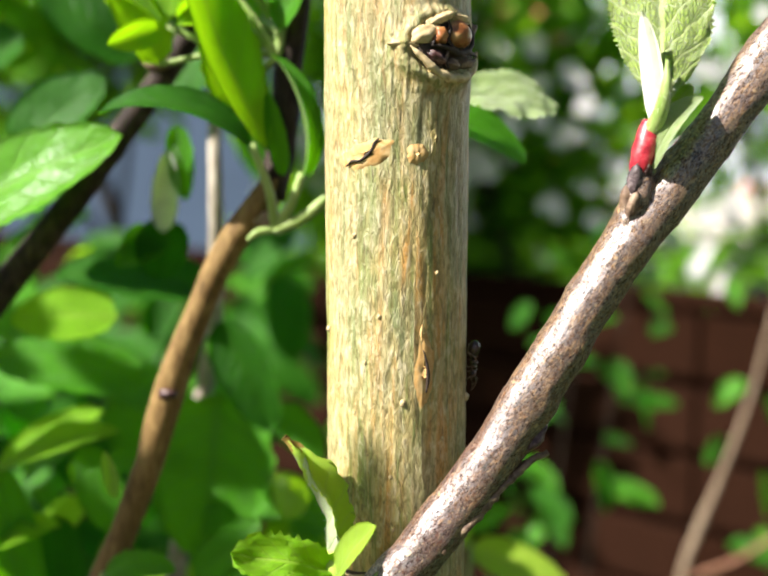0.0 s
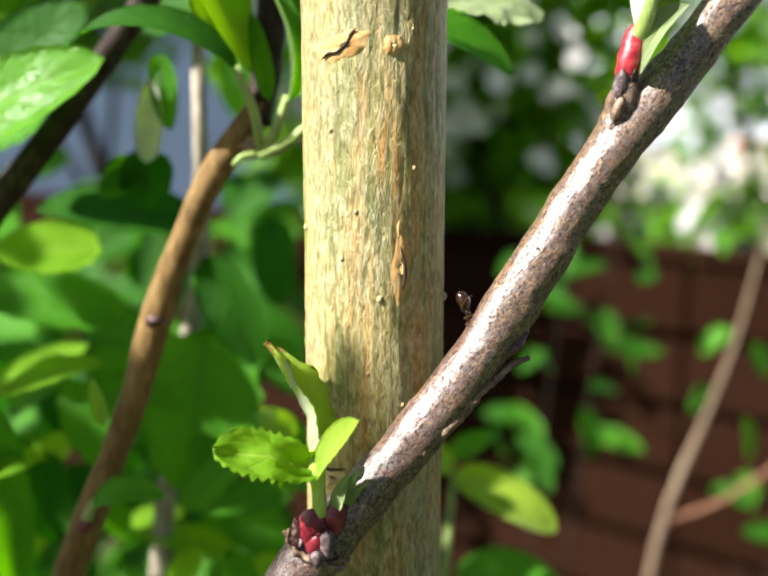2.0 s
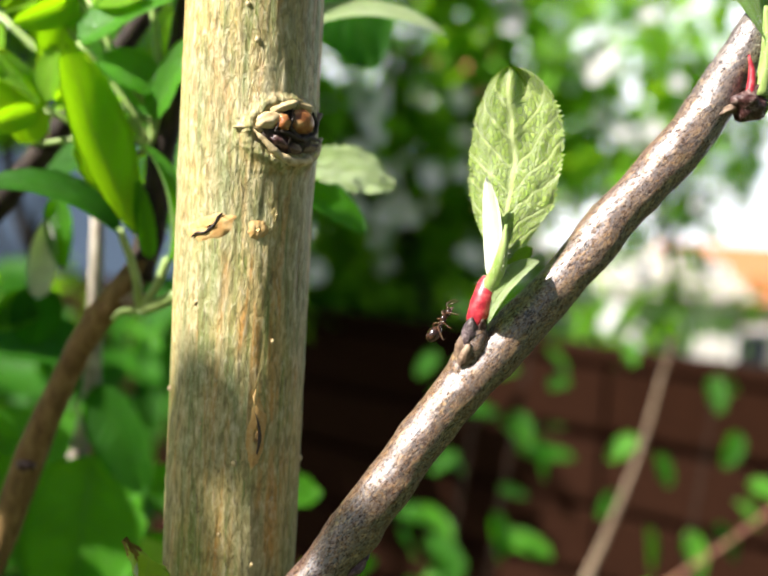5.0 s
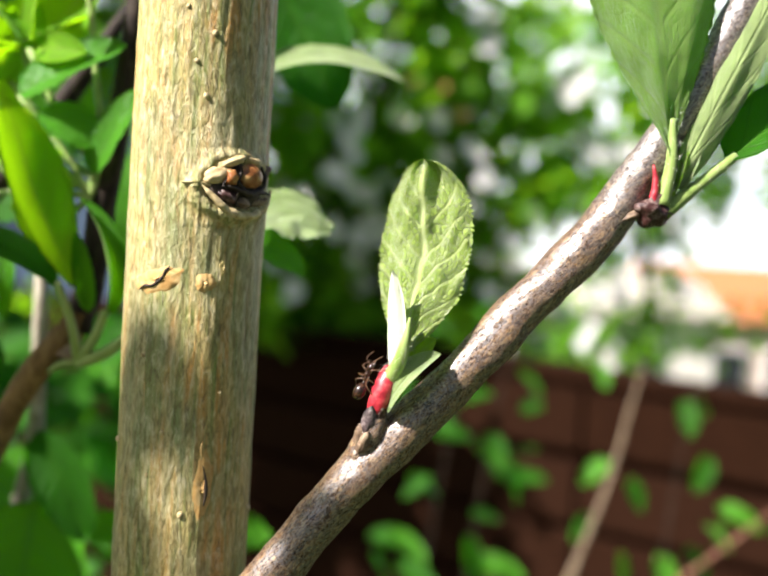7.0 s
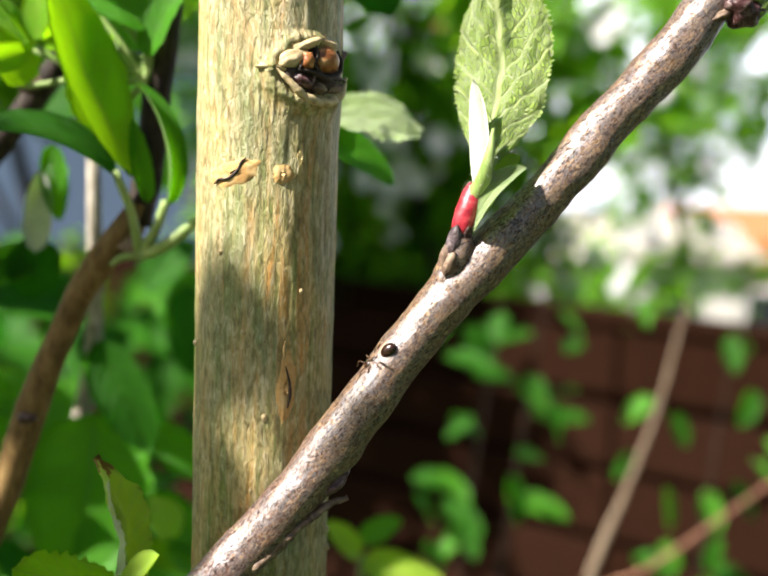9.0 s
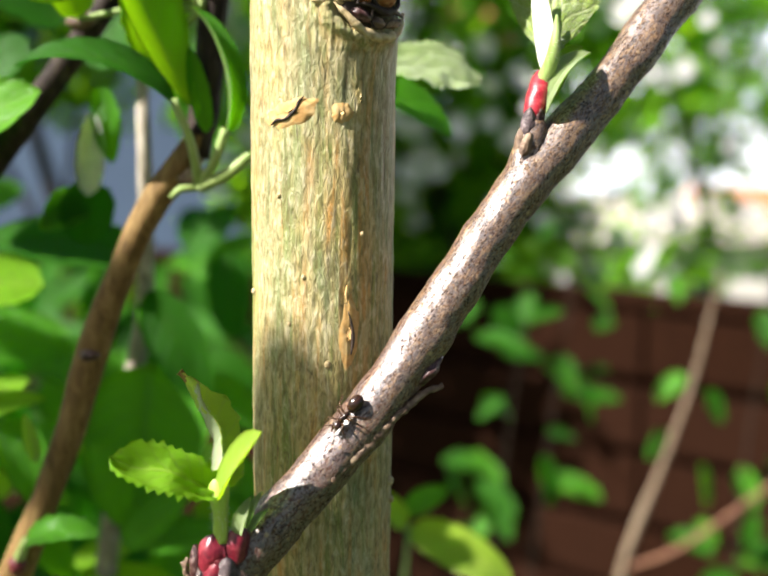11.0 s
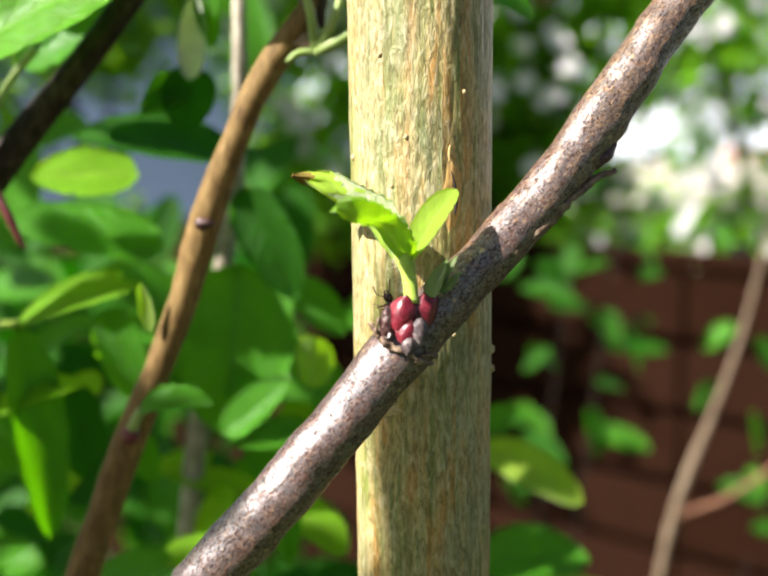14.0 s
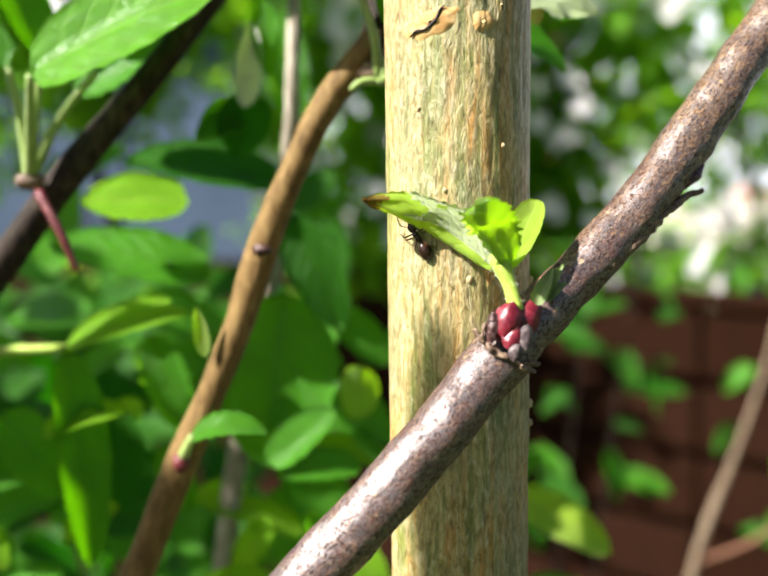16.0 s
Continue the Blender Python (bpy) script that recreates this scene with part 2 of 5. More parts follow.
M_SHOOT = stalk_mat("yellow_green_shoot", (0.33, 0.50, 0.045), (0.48, 0.62, 0.11))
M_RED = blotched("red_bud_scale", ((0.3, (0.20, 0.008, 0.016)), (0.5, (0.36, 0.018, 0.030)), (0.74, (0.46, 0.10, 0.09))), 1.3, 0.38, 0.5, 0.35, 0.0002)
M_CRIMSON = blotched("crimson_bud_scale", ((0.3, (0.060, 0.003, 0.008)), (0.5, (0.15, 0.008, 0.018)), (0.74, (0.26, 0.045, 0.055))), 1.2, 0.34, 0.55, 0.3, 0.0002)
M_REDDARK = blotched("dark_red_bud_scale", ((0.3, (0.035, 0.004, 0.006)), (0.5, (0.12, 0.010, 0.016)), (0.72, (0.26, 0.09, 0.08))), 1.6, 0.45)
M_HUSK = blotched("dry_bud_husk", ((0.3, (0.05, 0.028, 0.016)), (0.5, (0.16, 0.10, 0.06)), (0.75, (0.36, 0.27, 0.17))), 1.0, 0.6)
M_DARKHUSK = blotched("dark_bud_husk", ((0.3, (0.012, 0.006, 0.005)), (0.5, (0.05, 0.014, 0.012)), (0.72, (0.24, 0.17, 0.15))), 1.5, 0.4)
M_GREYHUSK = blotched("grey_papery_husk", ((0.32, (0.022, 0.012, 0.013)), (0.5, (0.08, 0.055, 0.055)), (0.72, (0.25, 0.20, 0.19))), 1.3, 0.5)
M_PALESTEM = plain_bark("pale_stem_bark", (0.16, 0.13, 0.09), (0.34, 0.30, 0.23), (0.50, 0.45, 0.36))
M_CALLUS = blotched("orange_bark_callus", ((0.3, (0.36, 0.20, 0.06)), (0.47, (0.50, 0.30, 0.10)), (0.7, (0.58, 0.43, 0.20))), 1.0, 0.7, 0.3, 0.25, 0.0002)
M_LIP = blotched("tan_bark_lip", ((0.3, (0.26, 0.17, 0.07)), (0.45, (0.46, 0.35, 0.17)), (0.7, (0.60, 0.50, 0.30))), 1.3, 0.6, 0.4, 0.4, 0.0002)
M_CREVICE = blotched("dark_bark_crevice", ((0.35, (0.012, 0.007, 0.004)), (0.65, (0.04, 0.022, 0.01))), 1.2, 0.7)
M_KNOT = blotched("rusty_knot", ((0.3, (0.12, 0.035, 0.010)), (0.5, (0.30, 0.105, 0.025)), (0.72, (0.50, 0.30, 0.12))), 1.0, 0.35)


# ---- mesh helpers ----
ORIGIN = {}


def thing(name, at, label, category, group="", kind=""):
    ob = new(name)
    ob.location = Vector(at) / 1000
    ob.empty_display_size = 0.005
    ORIGIN[ob] = Vector(at)
    return tagged(ob, label, category, group, kind)


def origin(ob):
    while ob not in ORIGIN:
        ob = ob.parent
    return ORIGIN[ob]


def link(name, bm, mats, parent=None, label="", at=None, smooth=True):
    """Links a bmesh in millimetres as one mesh object; at: its own pivot, for a part that turns."""
    base = Vector(at) if at is not None else (origin(parent) if parent else Vector((0, 0, 0)))
    bm.transform(Matrix.Diagonal((0.001, 0.001, 0.001, 1)) @ Matrix.Translation(-base))
    if smooth:
        for f in bm.faces:
            f.smooth = True
    me = bpy.data.meshes.new(name)
    bm.to_mesh(me)
    bm.free()
    for m in (mats if isinstance(mats, (list, tuple)) else [mats]):
        me.materials.append(m)
    ob = new(name, me)
    if parent:
        ob.parent = parent
    if at is not None:
        ORIGIN[ob] = base
        ob.location = (base - (origin(parent) if parent else Vector((0, 0, 0)))) / 1000
    if label:
        ob["label"] = label
    return ob


def part(name, bm, material, parent, label="", at=None):
    return link(name, bm, material, parent, label, at)


def spline(pts, n):
    """A smooth curve of n points through pts (each a tuple of any length)."""
    p = np.array(pts, float)
    d = np.r_[0, np.cumsum(np.linalg.norm(np.diff(p[:, :3], axis=0), axis=1))]
    s = np.linspace(0, d[-1], n)
    out = np.empty((n, p.shape[1]))
    tang = np.gradient(p, d, axis=0) if len(p) > 2 else np.repeat((p[1:] - p[:1]) / d[-1], 2, 0)
    for i, v in enumerate(s):
        k = min(max(np.searchsorted(d, v) - 1, 0), len(d) - 2)
        h = d[k + 1] - d[k]
        u = (v - d[k]) / h
        out[i] = ((2 * u**3 - 3 * u**2 + 1) * p[k] + (u**3 - 2 * u**2 + u) * h * tang[k]
                  + (-2 * u**3 + 3 * u**2) * p[k + 1] + (u**3 - u**2) * h * tang[k + 1])
    return out


def tube(bm, pts, n=24, segs=16, lump=0.0, lumpsize=3.0, fine=0.0, seed=0.0, caps=True):
    """A tapering round limb through pts, each (x, y, z, radius); lump and fine: unevenness in millimetres."""
    c = spline(pts, n)
    t = np.gradient(c[:, :3], axis=0)
    rings = []
    side = None
    for i in range(n):
        w = Vector(t[i]).normalized()
        if side is None:
            side = w.cross(Vector((0, 1, 0.01))).normalized()
        side = (side - w * side.dot(w)).normalized()
        up = w.cross(side)
        ring = []
        for k in range(segs):
            a = 2 * math.pi * k / segs
            d = side * math.cos(a) + up * math.sin(a)
            p = Vector(c[i, :3]) + d * c[i, 3]
            r = 0.0
            if lump:
                r += lump * noise.noise(p / lumpsize + Vector((seed, 0, 0)))
            if fine:
                r += fine * noise.noise(p / (lumpsize * 0.25) + Vector((0, seed, 7)))
            ring.append(bm.verts.new(p + d * r))
        rings.append(ring)
    for a, b in zip(rings, rings[1:]):
        for k in range(segs):
            bm.faces.new((a[k], a[(k + 1) % segs], b[(k + 1) % segs], b[k]))
    if caps:
        for ring, last in ((rings[0], False), (rings[-1], True)):
            bm.faces.new(ring if last else ring[::-1])
    return bm


def blob(bm, at, size, turn=None, lump=0.2, seed=0.0, sub=2):
    """A lumpy rounded body with half sizes size."""
    res = bmesh.ops.create_icosphere(bm, subdivisions=sub, radius=1.0)
    m = (turn or Matrix.Identity(3)).to_4x4()
    for v in res["verts"]:
        k = 1 + lump * noise.noise(v.co * 1.7 + Vector((seed, seed * 0.3, 0)))
        v.co = Vector(at) + m.to_3x3() @ Vector((v.co.x * size[0] * k, v.co.y * size[1] * k, v.co.z * size[2] * k))
    return bm


def frame_of(way, face):
    """A turn whose x runs along way and whose z is as near to face as it can be."""
    x = Vector(way).normalized()
    z = Vector(face)
    z = (z - x * z.dot(x)).normalized()
    return Matrix((x, z.cross(x), z)).transposed()


def leaf(bm, base, tip, face, width, fold=25, curl=20, teeth=0.05, ruffle=0.05, nu=14, nv=4, thick=0.22, seed=0.0, blunt=0.45, twist=0.0, side_curl=0.0, point=0.62, crumple=0.0):
    """One leaf from base to tip; face: where its upper side looks; fold: how far the halves stand up;
    curl: how far the tip bends down (degrees). The upper side has material 0, the underside 1."""
    uvl = bm.loops.layers.uv.verify()
    base, tip = Vector(base), Vector(tip)
    m = frame_of(tip - base, face)
    L = (tip - base).length
    cu = radians(curl)
    grid = []
    spine = [(0.0, 0.0)]
    steps = nu
    for i in range(steps):
        a = cu * ((i + 0.5) / steps - 0.5)
        spine.append((spine[-1][0] + math.cos(a) / steps, spine[-1][1] - math.sin(a) / steps))
    k = 1 / spine[-1][0]
    for i in range(nu + 1):
        u = i / nu
        peak = blunt / (blunt + point)
        w = (u / peak) ** blunt * ((1 - u) / (1 - peak)) ** point if 0 < u < 1 else 0.0
        w = max(w, 0.03) * width / 2
        row = []
        for j in range(-nv, nv + 1):
            s = j / nv
            e = 1 + (teeth * (1 if (i % 2) else -1) * (0.55 + 0.9 * noise.noise(Vector((seed + 3, i * 0.37, s)))) + teeth * 0.9 * noise.noise(Vector((seed, i * 0.71, s)))) * (abs(s) > 0.99)
            f = radians(fold) * abs(s) ** 0.7 + side_curl * s * s
            yy = s * w * e * math.cos(f)
            zz = abs(s) * w * math.sin(f) + ruffle * width * noise.noise(Vector((u * 3.2 + seed, s * 1.8, seed * 1.3)))
            if crumple:
                zz += crumple * width * (noise.noise(Vector((u * 9 + seed, s * 4.5, seed))) - 0.5 * abs(math.sin(u * 16 - abs(s) * 5)) * abs(s))
            a = cu * (u - 0.5)
            x0, z0 = spine[i][0] * k * L, spine[i][1] * k * L
            tw = radians(twist) * (u - 0.3)
            y2, z2 = yy * math.cos(tw) - zz * math.sin(tw), yy * math.sin(tw) + zz * math.cos(tw)
            p = Vector((x0 + z2 * math.sin(a), y2, z0 + z2 * math.cos(a)))
            row.append((base + m @ p, s, u))
        grid.append(row)
    tops, bots = [], []
    nrm = m @ Vector((0, 0, 1))
    for row in grid:
        tops.append([bm.verts.new(p) for p, s, u in row])
        if thick:
            bots.append([bm.verts.new(p - nrm * thick * (1 - 0.85 * abs(s))) for p, s, u in row])

    def quad(vs, coords, slot):
        f = bm.faces.new(vs)
        f.material_index = slot
        f.smooth = True
        for lp, (s, u) in zip(f.loops, coords):
            lp[uvl].uv = (s * 0.5 + 0.5, u)

    cols = 2 * nv
    for i in range(nu):
        for j in range(cols):
            cs = [(grid[i][j][1], i / nu), (grid[i + 1][j][1], (i + 1) / nu), (grid[i + 1][j + 1][1], (i + 1) / nu), (grid[i][j + 1][1], i / nu)]
            quad((tops[i][j], tops[i + 1][j], tops[i + 1][j + 1], tops[i][j + 1]), cs, 0)
            if thick:
                quad((bots[i][j], bots[i][j + 1], bots[i + 1][j + 1], bots[i + 1][j]), [cs[0], cs[3], cs[2], cs[1]], 1)
    if thick:
        for i in range(nu):
            for j, way in ((0, 1), (cols, -1)):
                vs = [tops[i][j], tops[i + 1][j], bots[i + 1][j], bots[i][j]]
                s = grid[i][j][1]
                cs = [(s, i / nu), (s, (i + 1) / nu), (s, (i + 1) / nu), (s, i / nu)]
                quad(vs if way > 0 else vs[::-1], cs if way > 0 else cs[::-1], 0)
        for i in (0, nu):
            for j in range(cols):
                vs = [tops[i][j], tops[i][j + 1], bots[i][j + 1], bots[i][j]]
                quad(vs[::-1] if i == 0 else vs, [(0, i / nu)] * 4, 0)
    return bm


def leaf_part(parent, base, tip, face, width, mats, name="leaf", label="", **kw):
    bm = bmesh.new()
    leaf(bm, base, tip, face, width, **kw)
    return part(name, bm, mats, parent, label)


def stalk_part(parent, pts, name="stalk", mat=None, label="", n=10, segs=8):
    bm = bmesh.new()
    tube(bm, pts, n, segs)
    return part(name, bm, mat or M_STALK, parent, label)


def down_part(parent, spots, length, seed=1):
    """Fine pale hairs; spots: (place, way out)."""
    rng = random.Random(seed)
    bm = bmesh.new()
    for p, d in spots:
        d = (Vector(d) + Vector([rng.uniform(-0.6, 0.6) for _ in range(3)])).normalized() * length * rng.uniform(0.5, 1.2)
        side = d.cross(Vector((0.3, 1, 0.2))).normalized() * 0.022
        up = d.normalized().cross(side)
        p = Vector(p)
        ring = [bm.verts.new(p + side * math.cos(a) + up * math.sin(a)) for a in (0, 2.1, 4.2)]
        top = bm.verts.new(p + d + Vector((0, 0, -0.15 * length)))
        for k in range(3):
            bm.faces.new((ring[k], ring[(k + 1) % 3], top))
    return part("down", bm, M_PALE, parent, "fine white hairs")


def hairs_along(pts, count, seed=1):
    """Spots all round a stalk through pts, each (x, y, z, radius)."""
    rng = random.Random(seed)
    c = spline(pts, 40)
    out = []
    for _ in range(count):
        k = rng.randrange(1, 39)
        w = Vector(c[k + 1, :3] - c[k - 1, :3]).normalized()
        s = w.orthogonal().normalized()
        a = rng.uniform(0, 2 * math.pi)
        d = s * math.cos(a) + w.cross(s) * math.sin(a)
        out.append((Vector(c[k, :3]) + d * c[k, 3] * 0.97, d))
    return out


# ---- setting ----
def height_of(x, y):
    """Ground level in millimetres: a terrace that falls away behind the fence."""
    d = max(0.0, y - 2600.0)
    return -600.0 - 2600.0 * (1 - math.exp(-(d / 9000.0) ** 2)) + 14 * noise.noise(Vector((x / 260.0, y / 260.0, 0)))


def build_ground():
    bm = bmesh.new()
    xs = sorted({round(s * (12.0 * k) ** 2.6, 2) for k in np.linspace(0, 5.2, 34) for s in (-1, 1)})
    grid = [[bm.verts.new((x, y, height_of(x, y))) for y in xs] for x in xs]
    for a, b in zip(grid, grid[1:]):
        for k in range(len(xs) - 1):
            bm.faces.new((a[k], b[k], b[k + 1], a[k + 1]))
    g = Mat("garden_soil_and_grass")
    n = g.noise(g.coords(), 0.02, 6, 0.65)
    f = g.noise(g.coords(), 0.2, 4, 0.6)
    c = g.ramp(n, (0.38, (0.045, 0.032, 0.02)), (0.5, (0.05, 0.085, 0.02)), (0.7, (0.085, 0.15, 0.03)))
    c = g.mix(g.ramp(f, (0.4, 0.5), (0.7, 0.0)), c, (0.03, 0.03, 0.012))
    ob = link("ground", bm, g.surface(c, 0.9, g.bump(f, 0.8, 0.01), 0.2))
    tagged(ob, "garden ground of soil and short grass falling away", "ground", kind="structure")


def build_cloud_bank():
    """Bright cloud low over the horizon, far off."""
    bm = bmesh.new()
    cols = []
    for k in range(49):
        a = radians(-60 + 2.5 * k)
        cols.append([bm.verts.new((math.sin(a) * 9e5, math.cos(a) * 9e5, z)) for z in (-1e5, 0.6e5, 1.6e5, 3.0e5)])
    for p, q in zip(cols, cols[1:]):
        for i in range(3):
            bm.faces.new((p[i], q[i], q[i + 1], p[i + 1]))
    m = Mat("sunlit_cloud")
    n = m.noise(m.coords(1e-5, 1e-5, 2e-5), 1.3, 5, 0.6)
    e = m.node("ShaderNodeEmission", Color=m.ramp(n, (0.3, (0.80, 0.88, 0.98)), (0.6, (1.0, 1.0, 1.0))), Strength=0.75)
    m.t.links.new(e.outputs[0], m.out.inputs[0])
    tagged(link("backdrop", bm, m.m), "bank of bright white cloud over the horizon", "sky", kind="structure")


def build_fence():
    """Weathered horizontal boards on posts, running slantwise behind the shrubs."""
    w = Mat("shaded_red_brown_stain")
    r = w.t.nodes.new("ShaderNodeObjectInfo").outputs["Random"]
    grain = w.noise(w.coords(0.006, 1, 1), 0.12, 5, 0.65, 0.5)
    # red-brown stain, darkened far below its own tone to hold the foliage shade
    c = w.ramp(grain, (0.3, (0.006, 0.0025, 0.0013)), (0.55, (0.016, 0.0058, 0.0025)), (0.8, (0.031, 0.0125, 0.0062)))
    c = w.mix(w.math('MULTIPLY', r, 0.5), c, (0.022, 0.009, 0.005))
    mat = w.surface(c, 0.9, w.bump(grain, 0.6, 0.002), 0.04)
    start, along = Vector((-1900.0, 4006.0, 0.0)), Vector((0.731, -0.682, 0.0))
    turn = Matrix((along, Vector((0.682, 0.731, 0)), Vector((0, 0, 1)))).transposed().to_4x4()
    fence = thing("fence", start + Vector((0, 0, -600)), "weathered red-brown timber fence of horizontal boards on posts", "fence")

    def bar(name, s0, s1, off, z0, z1, deep, tongue=0.0):
        bm = bmesh.new()
        for a, c, d0, d1 in ((z0, z1, -deep / 2, deep / 2),) + (((z1 - 6, z1 + tongue, deep / 2 + 8, deep / 2 + 16),) if tongue else ()):
            box = bmesh.ops.create_cube(bm, size=1.0)["verts"]
            bmesh.ops.transform(bm, verts=box, matrix=Matrix.Translation(((s0 + s1) / 2, off + (d0 + d1) / 2, (a + c) / 2)) @ Matrix.Diagonal((s1 - s0, d1 - d0, c - a, 1)))
        bmesh.ops.bevel(bm, geom=bm.edges[:], offset=2.0, segments=1, affect='EDGES')
        bm.transform(Matrix.Translation(start) @ turn)
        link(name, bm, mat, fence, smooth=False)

    rng = random.Random(4)
    edges = [-600, -455, -310, -170, -25, 118, 262, 402, 545]
    for p in range(4):
        s0 = -200 + p * 1240
        for a, c in zip(edges, edges[1:]):
            bar("board", s0 + 4, s0 + 1236, rng.uniform(-5, 5), a + rng.uniform(11, 15), c - rng.uniform(11, 15), 34, 40)
        bar("post", s0 - 45, s0 + 45, 80, -640, 525, 90)
    bar("rail", -200, 4760, 8, 548, 575, 60)


def build_house(name, at, size, wall_color, roof_color, windows, label, rise=1900, turn=0.0):
    """A far house: walls, pitched roof, panes set in frames. at: the middle of its front at the ground (mm)."""
    wide, deep, high = size
    wallm = blotched(name + "_wall", ((0.35, tuple(k * 0.85 for k in wall_color)), (0.65, wall_color)), 0.002, 0.8, 0.2, 0.2, 0.003)
    roofm = blotched(name + "_tiles", ((0.3, tuple(k * 0.7 for k in roof_color)), (0.7, roof_color)), 0.006, 0.8, 0.2, 0.5, 0.02)
    framem = blotched("white_window_frame", ((0.3, (0.72, 0.72, 0.70)), (0.7, (0.8, 0.8, 0.78))), 0.01, 0.4)
    panem = blotched("dark_window_pane", ((0.3, (0.012, 0.015, 0.02)), (0.7, (0.03, 0.035, 0.04))), 0.002, 0.1)
    h = thing("house", at, label, "house")
    h.rotation_euler[2] = turn

    def box(nm, x0, x1, y0, y1, z0, z1, m, parent=h):
        bm = bmesh.new()
        bmesh.ops.create_cube(bm, size=1.0)
        bm.transform(Matrix.Translation(Vector(at) + Vector(((x0 + x1) / 2, (y0 + y1) / 2, (z0 + z1) / 2))) @ Matrix.Diagonal((x1 - x0, y1 - y0, z1 - z0, 1)))
        return link(nm, bm, m, parent, smooth=False)

    box("wall", -wide / 2, wide / 2, 0, deep, -800, high, wallm)
    bm = bmesh.new()
    e, o = 250, Vector(at)
    pts = [(-wide / 2 - e, -e, high), (wide / 2 + e, -e, high), (wide / 2 + e, deep + e, high), (-wide / 2 - e, deep + e, high),
           (-wide / 2 - e, deep / 2, high + rise), (wide / 2 + e, deep / 2, high + rise)]
    v = [bm.verts.new(o + Vector(p)) for p in pts]
    for f in ((0, 1, 5, 4), (2, 3, 4, 5), (1, 2, 5), (3, 0, 4), (3, 2, 1, 0)):
        bm.faces.new([v[k] for k in f])
    link("roof", bm, roofm, h, smooth=False)
    for x, z, w, k in windows:
        win = box("window", x - w / 2 - 60, x + w / 2 + 60, -70, 30, z - 60, z + k + 60, framem)
        box("pane", x - w / 2, x + w / 2, -85, -60, z, z + k, panem, win)


def scatter_leaves(bm, rng, count, spot, size, flat=0.5, nu=4, nv=1):
    for _ in range(count):
        p = spot()
        a, b = rng.uniform(0, 2 * math.pi), rng.uniform(-1.2, 0.35)
        way = Vector((math.cos(a) * math.cos(b), math.sin(a) * math.cos(b), math.sin(b)))
        face = Vector((rng.uniform(-1, 1) * flat, rng.uniform(-1, 1) * flat, 1))
        s = rng.uniform(*size)
        leaf(bm, p, p + way * s, face, s * rng.uniform(0.42, 0.62), fold=rng.uniform(5, 25), curl=rng.uniform(10, 60), teeth=0, nu=nu, nv=nv, thick=0, seed=rng.random() * 50)


def build_garden_tree(at, top, crown, seed, label, leaves=900, size=(30, 58), flowers=0, limbs=7, loose=55, tufts=3):
    """A small tree: tapered trunk, limbs, a loose crown of single leaves, some white flowers."""
    rng = random.Random(seed)
    tree = thing("garden_tree", at, label, "tree")
    base = Vector(at)
    (cx, cy, cz), (rx, ry, rz) = crown
    bm = bmesh.new()
    mid = Vector((cx, cy, cz))
    tube(bm, [(*base - Vector((0, 0, 40)), 30), (*base.lerp(mid, 0.45) + Vector((30, 20, 0)), 18), (*mid, 9), (*(mid + Vector((20, 10, rz * 0.8))), 4)], 16, 10, 2.0, 40)
    part("trunk", bm, M_DARK, tree)
    ends = []
    for k in range(limbs):
        a = 2 * math.pi * (k + rng.random() * 0.7) / limbs
        z = rng.uniform(-0.75, 0.7)
        q = math.sqrt(1 - z * z)
        e = mid + Vector((math.cos(a) * rx * q * 0.9, math.sin(a) * ry * q * 0.9, z * rz * 0.9))
        s = base.lerp(mid, rng.uniform(0.6, 1.0))
        m = s.lerp(e, 0.5) + Vector((0, 0, rng.uniform(20, 110)))
        bm = bmesh.new()
        tube(bm, [(*s, 8), (*m, 5), (*e, 2)], 12, 7, 1.0, 25)
        part("limb", bm, M_DARK, tree)
        ends += [s.lerp(m, u) for u in (0.5, 1.0)] + [m.lerp(e, u) for u in (0.25, 0.5, 0.75, 1.0)]
    clumps = [p + Vector([rng.gauss(0, 1) * k * 0.22 for k in (rx, ry, rz)]) for p in ends for _ in range(tufts)]

    def spot():
        c = rng.choice(clumps)
        return c + Vector([rng.gauss(0, loose) for _ in range(3)])

    bm = bmesh.new()
    scatter_leaves(bm, rng, leaves, spot, size, 0.9)
    part("crown", bm, M_LEAF_BACK, tree)
    if flowers:
        bm = bmesh.new()
        heads = [spot() + Vector((0, -rng.uniform(80, 260), 0)) for _ in range(max(3, flowers // 3))]
        heads = [p for p in heads if p.z > 640]
        for _ in range(flowers):
            c = rng.choice(heads) + Vector([rng.gauss(0, 10) for _ in range(3)])
            for k in range(5):
                a = 2 * math.pi * k / 5
                d = Vector((math.cos(a), -0.35, math.sin(a)))
                leaf(bm, c, c + d * rng.uniform(14, 21), (0, -1, 0.3), 17, 5, -20, 0, nu=3, nv=1, thick=0)
        petal = blotched("white_petal", ((0.3, (0.80, 0.78, 0.74)), (0.7, (0.85, 0.84, 0.80))), 0.1, 0.6)
        part("blossom", bm, petal, tree, "white five-petalled blossom")
    return tree


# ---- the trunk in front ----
SHADED_LEAVES_FAR = [M_LEAF_SHADED, M_LEAF_MID]
R_TRUNK = 7.5


def on_trunk(x, z, proud=0.0):
    r = R_TRUNK + proud
    a = math.asin(max(-0.999, min(0.999, x / R_TRUNK)))
    return Vector((r * math.sin(a), -r * math.cos(a), z))


